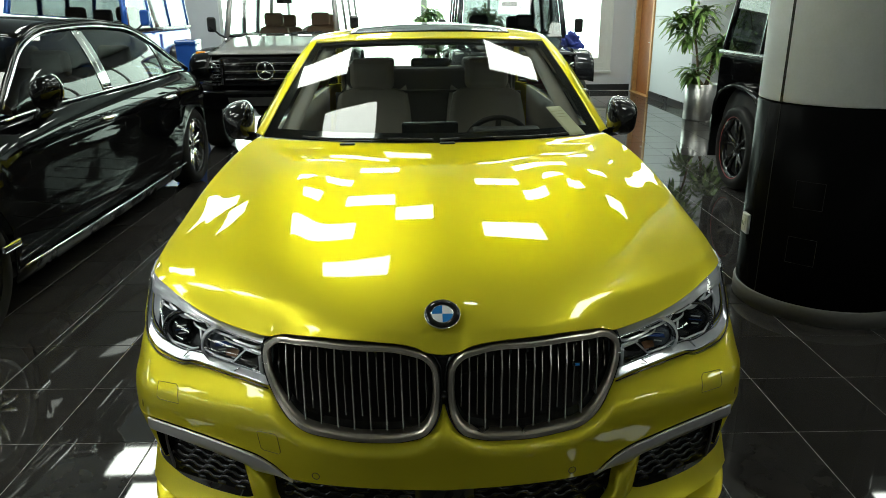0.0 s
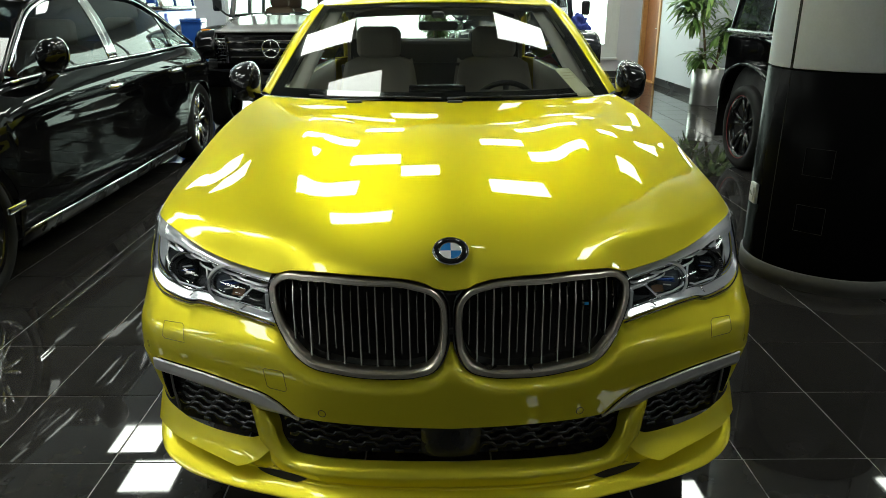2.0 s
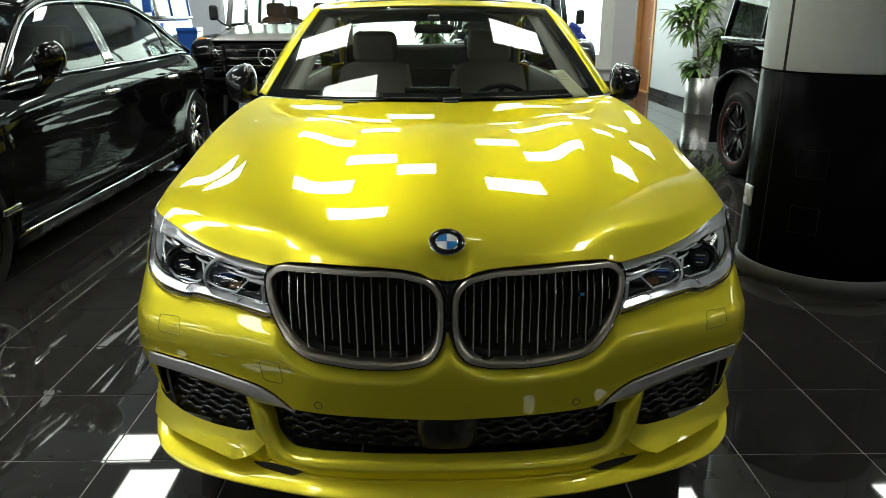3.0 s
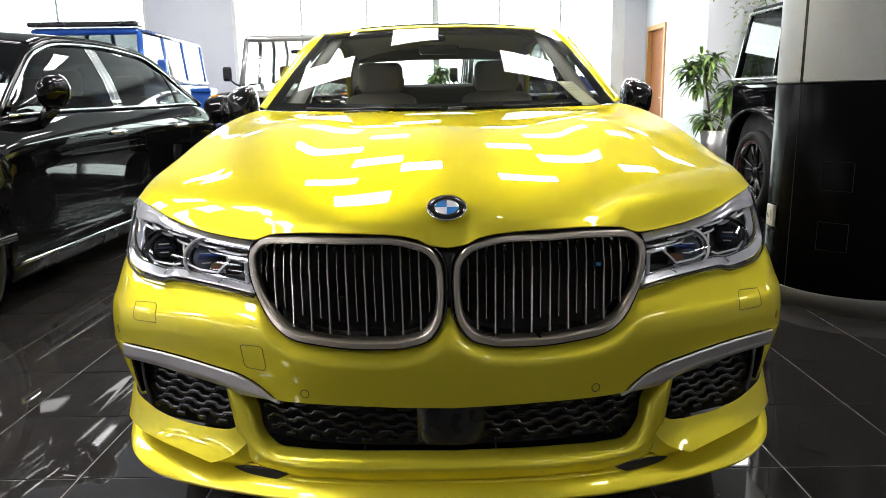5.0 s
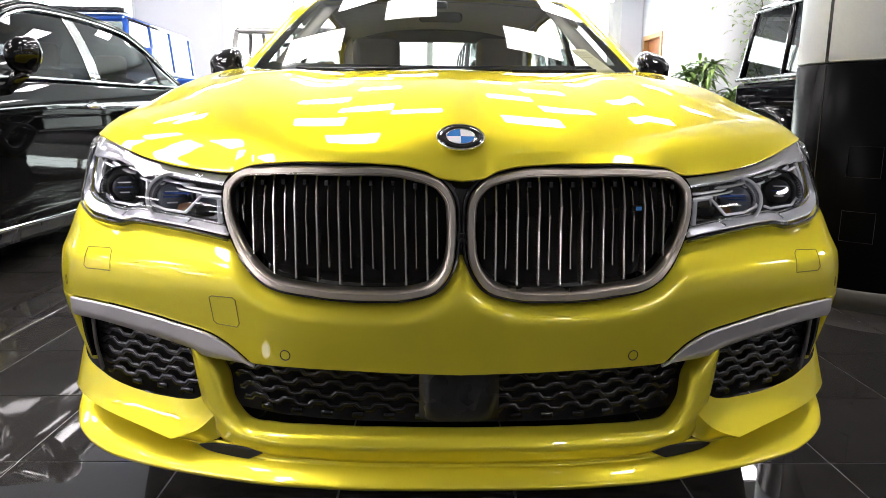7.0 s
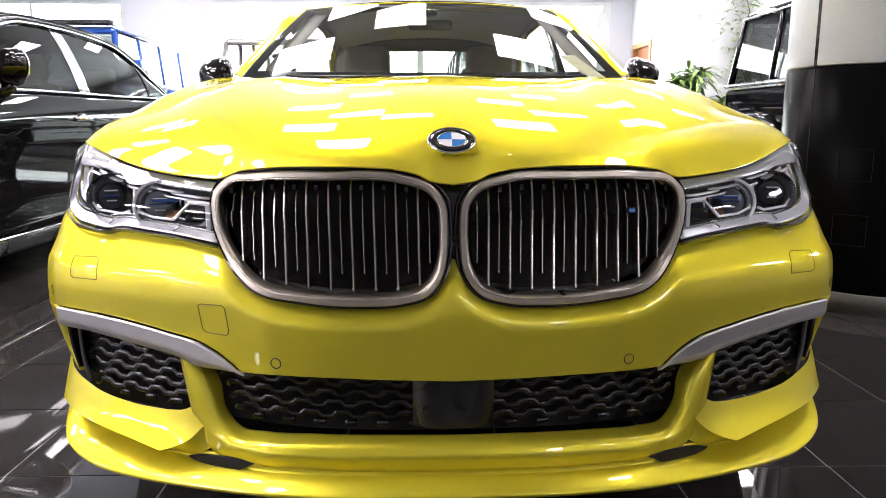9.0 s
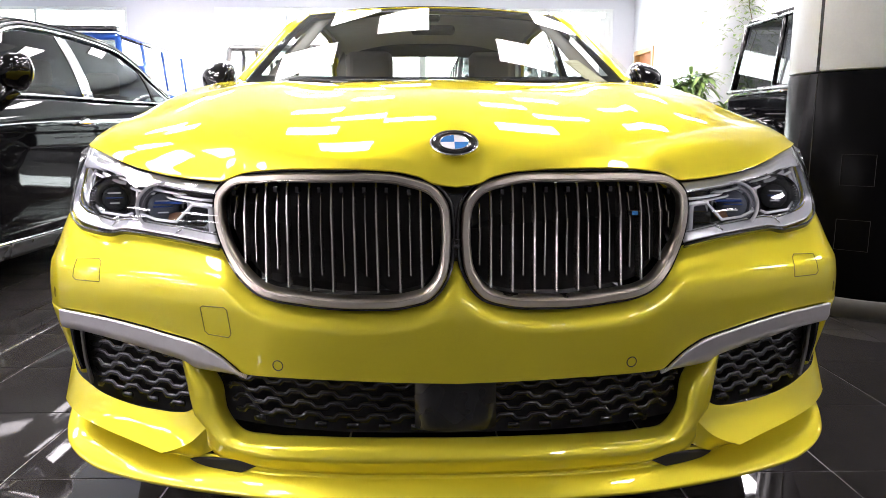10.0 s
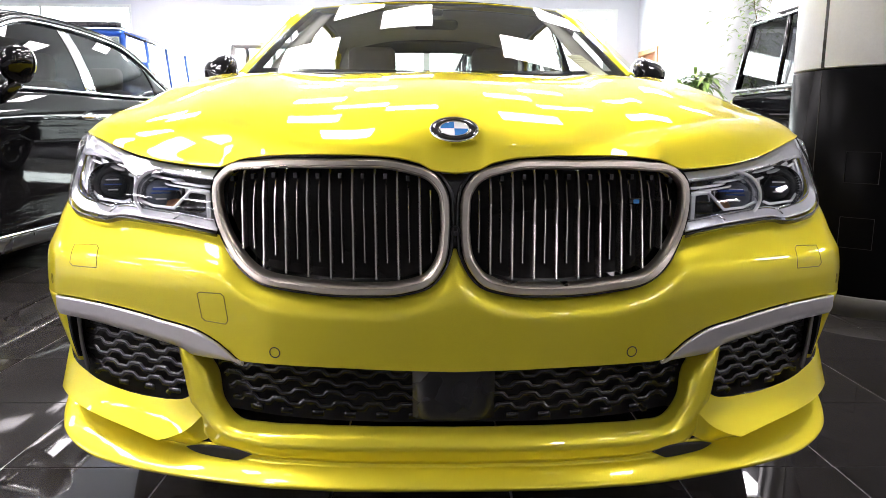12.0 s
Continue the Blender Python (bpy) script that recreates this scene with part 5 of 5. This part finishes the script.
    vent = both("side_vent", box(.965, .985, 1.18, 1.36, .43, .475, .008, 2), CHROME, c, "small chrome wing badge")
    for o, sx in zip(vent, (1, -1)):
        part("vent_bar", box(min(sx * .985, sx * .99), max(sx * .985, sx * .99), 1.20, 1.34, .449, .456), MATTE, o)
    msh = mirror_shell([(-.062, .02), (-.05, .075), (0, .105), (.052, .078), (.068, .02), (.05, -.05), (.012, -.10), (-.02, -.10), (-.048, -.05)], (1.03, 1.90, 1.235), .17)
    for o, sx in zip(both("door_mirror", msh, BLACKP, c, "gloss black door mirror with chrome edge"), (1, -1)):
        me = tube([(.88, 1.84, 1.02), (.94, 1.84, 1.06), (1.01, 1.85, 1.15)], [.04, .032, .05], 8)
        part("mirror_arm", me if sx > 0 else flipped(me), BLACKP, o)
        ch = tube([(1.032 + .069 * math.cos(a), 1.90, 1.245 + .095 * math.sin(a)) for a in np.linspace(-1.0, 1.4, 12)], .006, 5)
        part("mirror_edge", ch if sx > 0 else flipped(ch), CHROME, o)
    for sx in (1, -1):
        for y in (fw, rw):
            wheel(c, sx * .83, y, .385, .25, 5, sx, CHROME, True, None, GLOSSB)
        both_x = sx * .42
        seat(c, both_x, 2.55, .45, BROWNL, "front_seat", .54, .66)
        seat(c, both_x, 3.75, .48, BROWNL, "rear_seat", .56, .62)
    part("dashboard", box(-.82, .82, 1.62, 2.05, .85, 1.08, .05, 3), DASH, c)
    part("cabin_floor", box(-.8, .8, 1.8, 4.8, .32, .36), DASH, c)
    both("arch_liner", grid(lambda u, v: (.93 - .25 * v, fw + .43 * math.cos(math.pi * u), .33 + .42 * math.sin(math.pi * u)), 24, 3), MATTE, c, thick=0.004)
    both("arch_liner", grid(lambda u, v: (.93 - .25 * v, rw + .43 * math.cos(math.pi * u), .33 + .42 * math.sin(math.pi * u)), 24, 3), MATTE, c, thick=0.004)
    return c


black_saloon(Matrix.Translation((-3.34, .90, 0)))


# ---- boxy off-road cars ----
def off_roader(at, body_paint, label, lift=0.0, leather=BROWNL, rack=False, accent=None, tinted=False, spoke_rim=None, tail=4.45, face=None, rake=0.0):
    """Upright off-road car; local: nose at y = 0, x across, y to the rear."""
    c = thing("off_road_car", label, "car", at, "off-road cars")
    L = lift
    face = face or body_paint
    hw = .80
    # lower tub with sloped shoulders
    def hull(profile, y0, y1, bevel):
        return box(-profile, profile, y0, y1, .55 + L, 1.24 + L, bevel, 3)
    part("body", hull(hw, 1.15, tail, .05), body_paint, c)
    part("nose_box", box(-.70, .70, .12, 1.2, .60 + L, 1.10 + L, .03, 3), face, c)
    part("bonnet", grid(lambda u, v: ((2 * u - 1) * (.68 + .03 * v), .06 + 1.25 * v, 1.105 + L + .15 * v + .03 * (1 - (2 * u - 1) ** 4) * min(1, 6 * v)), 20, 10), body_paint, c, thick=0.02)
    for sx in (1, -1):
        fender = grid(lambda u, v: (sx * (.66 + .24 * v), .52 + .56 * -math.cos(math.pi * u), (.80 + L) + .36 * math.sin(math.pi * u) ** .45 - .03 * v * v), 24, 6)
        part("front_wing", fender if sx > 0 else fender, face, c, thick=0.03)
        part("wing_top", box(sx * .68 - .02 if sx > 0 else -.90, .90 if sx > 0 else -.66, .10, 1.25, 1.02 + L, 1.09 + L, .03, 3), body_paint, c)
        part("wing_side", box(.84 if sx > 0 else -.90, .90 if sx > 0 else -.84, .98, 1.25, .60 + L, 1.05 + L, .02, 2), face, c)
        part("indicator", box(sx * .80 - .06, sx * .80 + .06, .14, .34, 1.092 + L, 1.135 + L, .015, 3), AMBER if not tinted else PLASTICW, c)
        lamp = part("head_lamp", moved(lathe([(.115, .05), (.115, -.02), (.105, -.03), (.10, -.015), (.06, .02), (0, .03)], 28, "y"), Matrix.Translation((sx * .685, .08, .90 + L))), CHROME, c, "round headlamp")
        gl = part("lamp_glass", moved(lathe([(.104, -.02), (.08, -.035), (.04, -.042), (0, -.044)], 24, "y"), Matrix.Translation((sx * .685, .08, .90 + L))), LENS, lamp)
        gl.visible_shadow = False
        part("rear_wing", grid(lambda u, v: (sx * (.78 + .125 * v), 3.45 - .53 * math.cos(math.pi * u), (.55 + L) + .46 * math.sin(math.pi * u) ** .5 - .035 * v * v), 28, 5), BLACKP if tinted else BLACK, c, thick=0.03)
        part("arch_void", moved(lathe([(0, -.02), (.47, -.02), (.47, .012), (0, .012)], 36, "x"), Matrix.Translation((sx * .80, 3.45, .52 + L))), MATTE, c)
        part("mud_flap", box(.70 if sx > 0 else -.89, .89 if sx > 0 else -.70, 4.0, 4.02, .22 + L * .5, .60 + L), RUBBER, c)
        part("side_strip", box(.80 if sx > 0 else -.825, .825 if sx > 0 else -.80, 1.3, 3.0, .78 + L, .83 + L, .006), BLACK, c)
        part("running_board", box(.74 if sx > 0 else -.92, .92 if sx > 0 else -.74, 1.1, 2.95, .42 + L * .7, .46 + L * .7, .015), BLACK, c)
        for y in (.55, 3.45):
            wheel(c, sx * .76, y, .40 + L * .45, .27, 5, sx, spoke_rim or GLOSSB, True, accent)
        mr = part("door_mirror", box(sx * .985 - .06, sx * .985 + .06, 1.38, 1.46, 1.33 + L, 1.53 + L, .03, 3), BLUEP if rack else BLACK, c)
        part("mirror_arm", tube([(sx * .78, 1.40, 1.25 + L), (sx * .88, 1.41, 1.29 + L), (sx * .96, 1.42, 1.36 + L)], .014, 6), BLACK, mr)
    # grille and bumper
    g = part("grille", box(-.55, .55, .045, .12, .72 + L, 1.07 + L, .02, 2), GLOSSB, c, "black grille with chrome bars")
    for k in range(3):
        part("grille_bar", box(-.50, .50, .025, .05, .78 + L + .095 * k, .815 + L + .095 * k, .006, 2), CHROME if not tinted else BLACK, g)
    if face != body_paint:
        for sx in (1, -1):
            guard = part("lamp_guard", box(sx * .685 - .15, sx * .685 + .15, -.012, .004, .74 + L, .76 + L, .004, 1), BLACK, c, "black headlamp guard")
            for k in range(7):
                part("guard_bar", box(sx * .685 - .15, sx * .685 + .15, -.012, .0, .785 + L + .04 * k, .793 + L + .04 * k, .002, 1), CHROME, guard)
            for q in (-.15, .15):
                part("guard_frame", box(sx * .685 + q - .008, sx * .685 + q + .008, -.012, .06, .74 + L, 1.06 + L, .004, 1), BLACK, guard)
    ring = rings([[((.105 + .010 * math.cos(b)) * math.cos(a), -.0 + .010 * math.sin(b), (.105 + .010 * math.cos(b)) * math.sin(a)) for b in np.linspace(0, 2 * math.pi, 6, False)] for a in np.linspace(0, 2 * math.pi, 33)])
    badge = part("badge", moved(ring, Matrix.Translation((0, .01, .905 + L))), CHROME, g, "round chrome star badge")
    for k in range(3):
        a = math.pi / 2 + 2 * math.pi * k / 3
        part("badge_arm", tube([(0, .01, .905 + L), (.1 * math.cos(a), .01, .905 + L + .1 * math.sin(a))], [.014, .005], 5), CHROME, badge)
    part("bumper", box(-.86, .86, -.10, .16, .46 + L, .68 + L, .04, 3), face if not tinted else BLACK, c)
    part("bumper_intake", box(-.45, .45, -.105, -.095, .50 + L, .60 + L), MATTE, c)
    # cabin frame: pillars, roof, glass
    zb, zt = 1.27 + L, 1.88 + L
    yb, yt = 1.30, 1.50
    wt = .70
    part("roof", box(-wt - .02, wt + .02, yt - .04, tail - .03 - rake, zt - .02, zt + .07, .045, 3), body_paint, c)
    for sx in (1, -1):
        part("front_post", tube([(sx * .76, yb, zb), (sx * wt, yt, zt)], .04, 6), body_paint, c)
        for y in (2.35, 3.30, tail - .07):
            part("post", tube([(sx * .77, y, zb), (sx * (wt + .01), y - rake * (y > 3.4), zt)], .032, 6), body_paint, c)
        for y0, y1 in ((1.42, 2.31), (2.40, 3.26), (3.35, tail - .12)):
            def pane(u, v, y0=y0, y1=y1, sx=sx):
                return (sx * (.782 + (wt + .02 - .782) * v), y0 + .12 * v * (y0 < 1.5) + (y1 - rake * v * (y0 > 3.3) - y0 - .12 * v * (y0 < 1.5)) * u, zb + (zt - zb) * v)
            w = part("side_window", grid(pane, 2, 2, False), DARKGLASS if tinted else CLEAR, c)
            w.visible_shadow = False
        part("waist_rail", tube([(sx * .80, 1.32, zb), (sx * .80, tail - .03, zb)], .022, 6), BLACK, c)
        part("gutter", tube([(sx * (wt + .025), yt, zt + .015), (sx * (wt + .025), tail - .05 - rake, zt + .015)], .016, 6), BLACK, c)
    w = part("windscreen", grid(lambda u, v: ((2 * u - 1) * (.72 - .06 * v), yb + .01 + (yt - yb) * v, zb + (zt - zb) * v), 4, 4), BLINDGLASS if rack else DARKGLASS if tinted else CLEAR, c)
    w.visible_shadow = False
    part("screen_seal", tube([(-.74, yb, zb), (.74, yb, zb), (wt - .01, yt, zt), (-wt + .01, yt, zt), (-.74, yb, zb)], .016, 6), BLACK, c)
    w = part("rear_window", grid(lambda u, v: ((2 * u - 1) * .62, tail - .02 - rake * v, zb + .05 + (zt - zb - .1) * v), 2, 2), CLEAR, c)
    w.visible_shadow = False
    for sx in (1, -1):
        part("wiper", tube([(sx * .1, yb - .03, zb + .02), (sx * .1 + .45, yb + .02, zb + .06)], .009, 5), BLACK, c)
    part("cowl", box(-.74, .74, 1.2, 1.36, 1.18 + L, 1.265 + L, .02), BLACK, c)
    part("dashboard", box(-.70, .70, 1.40, 1.80, .95 + L, 1.30 + L, .04, 3), DASH, c)
    for x in (-.36, .36):
        seat(c, x, 2.0, .72 + L, leather, "front_seat", .5, .55)
    seat(c, -.32, 2.95, .74 + L, leather, "rear_seat", .56, .5)
    seat(c, .32, 2.95, .74 + L, leather, "rear_seat", .56, .5)
    part("interior_mirror", box(-.11, .11, 1.60, 1.63, 1.70 + L, 1.76 + L, .015), BLACK, c)
    part("spare_cover", moved(lathe([(0, .2), (.30, .19), (.36, .15), (.37, .08), (.37, 0), (0, 0)], 36, "y"), Matrix.Translation((0, tail, 1.0 + L))), body_paint, c)
    if rack:
        part("light_bar", box(-.72, .72, yt - .10, yt + .14, zt + .08, zt + .15, .025, 3), BLACK, c, "black roof light bar")
        for k in range(4):
            part("spot_lamp", moved(lathe([(.05, 0), (.05, -.03), (0, -.035)], 16, "y"), Matrix.Translation((-.54 + .36 * k, yt - .095, zt + .115))), LENS, c)
    return c


def placed(x, y, turn):
    return Matrix.Translation((x, y, 0)) @ Matrix.Rotation(math.radians(turn), 4, "Z")


off_roader(placed(-1.97, 7.3, 0), SILVER, "silver-grey boxy off-road car with black chrome-barred nose", .10, face=BLACKP)
off_roader(placed(-4.62, 6.85, 3), BLUEP, "bright blue raised off-road car with roof light bar", .20, BROWNL, True)
off_roader(placed(1.23, 7.6, 0), DARKP, "dark grey boxy off-road car with upright windscreen", .04, DASH, False, None, True)
off_roader(placed(3.83, 1.65, 0), BLACKP, "black boxy off-road car with red-edged dark wheels", 0.0, BROWNL, False, REDDIM, True, tail=4.22, rake=.13)

# blue wheeled bin between the off-road cars, and a blue cloth on the dark one
bin_ob = thing("wheeled_bin", "tall bright blue plastic wheeled bin", "bin", placed(-3.27, 8.6, 5))
part("bin_body", rings([[(sx * w, sy * d, z) for sx, sy in ((-1, -1), (1, -1), (1, 1), (-1, 1))] for z, w, d in ((.08, .11, .15), (.5, .12, .17), (1.25, .13, .19), (1.28, .135, .2))], True, False), BLUEP, bin_ob)
part("lid", box(-.14, .14, -.21, .2, 1.28, 1.34, .02, 3), BLUEP, bin_ob)
for sx in (1, -1):
    part("bin_wheel", moved(lathe([(0, -.02), (.08, -.02), (.08, .02), (0, .02)], 20, "x"), Matrix.Translation((sx * .16, .17, .08))), RUBBER, bin_ob)
bmc = bmesh.new()
bmesh.ops.create_icosphere(bmc, subdivisions=4, radius=.13)
for vtx in bmc.verts:
    d = noise.noise(vtx.co * 9) * .6 + noise.noise(vtx.co * 22) * .3
    vtx.co = Vector((vtx.co.x * (1 + d), vtx.co.y * (.8 + d), (vtx.co.z + .1) * (1 + d * .7)))
    vtx.co.z = max(vtx.co.z, 0)
cloth = new("blue_cloth", bm_mesh(bmc))
cloth.data.materials.append(BLUECLOTH)
cloth.location = (2.05, 8.5, 1.14)
tagged(cloth, "crumpled blue cloth on the wing of the dark off-road car", "cloth")

# ---- floor tiles, last ----
PX, PY, OXT, OYT, SKEW = .4475, .4565, 1.497, .416, -.0115
GAPW = .004


def tile_mesh():
    b = .0015
    hx, hy = (PX - GAPW) / 2, (PY - GAPW) / 2
    v = [(-hx, -hy, -.008), (hx, -hy, -.008), (hx, hy, -.008), (-hx, hy, -.008), (-hx + b, -hy + b, 0), (hx - b, -hy + b, 0), (hx - b, hy - b, 0), (-hx + b, hy - b, 0)]
    return v, [(4, 5, 6, 7), (0, 1, 5, 4), (1, 2, 6, 5), (2, 3, 7, 6), (3, 0, 4, 7)]


tv, tf = tile_mesh()
TM = mesh_of(tv, tf, False)
TM.materials.append(TILE)
floor_ob = bpy.data.objects["floor"]
rest_v, rest_f = [], []
for i in range(-28, 17):
    for j in range(-16, 31):
        x, y = OXT + PX * (i + .5), OYT + PY * (j + .5)
        if not (X0 < x - PX / 2 and x + PX / 2 < X1 and Y0 < y - PY / 2 and y + PY / 2 < Y1):
            continue
        if -10 <= i <= 3 and -4 <= j <= 16:
            o = new("floor_tile", TM)
            o.location = (x - SKEW * y * .6, y + SKEW * x, 0)
            o.rotation_euler.z = SKEW
            o.parent = floor_ob
        else:
            o = len(rest_v)
            rest_v += [(p[0] + x - SKEW * y * .6, p[1] + y + SKEW * (x + p[0]), p[2]) for p in tv]
            rest_f += [tuple(o + k for k in q) for q in tf]
rest = mesh_of(rest_v, rest_f, False)
rest.materials.append(TILE)
ro = new("outer_floor_tiles", rest)
ro.parent = floor_ob
tagged(ro, "dark polished porcelain floor tiles", "", "", "stuff")
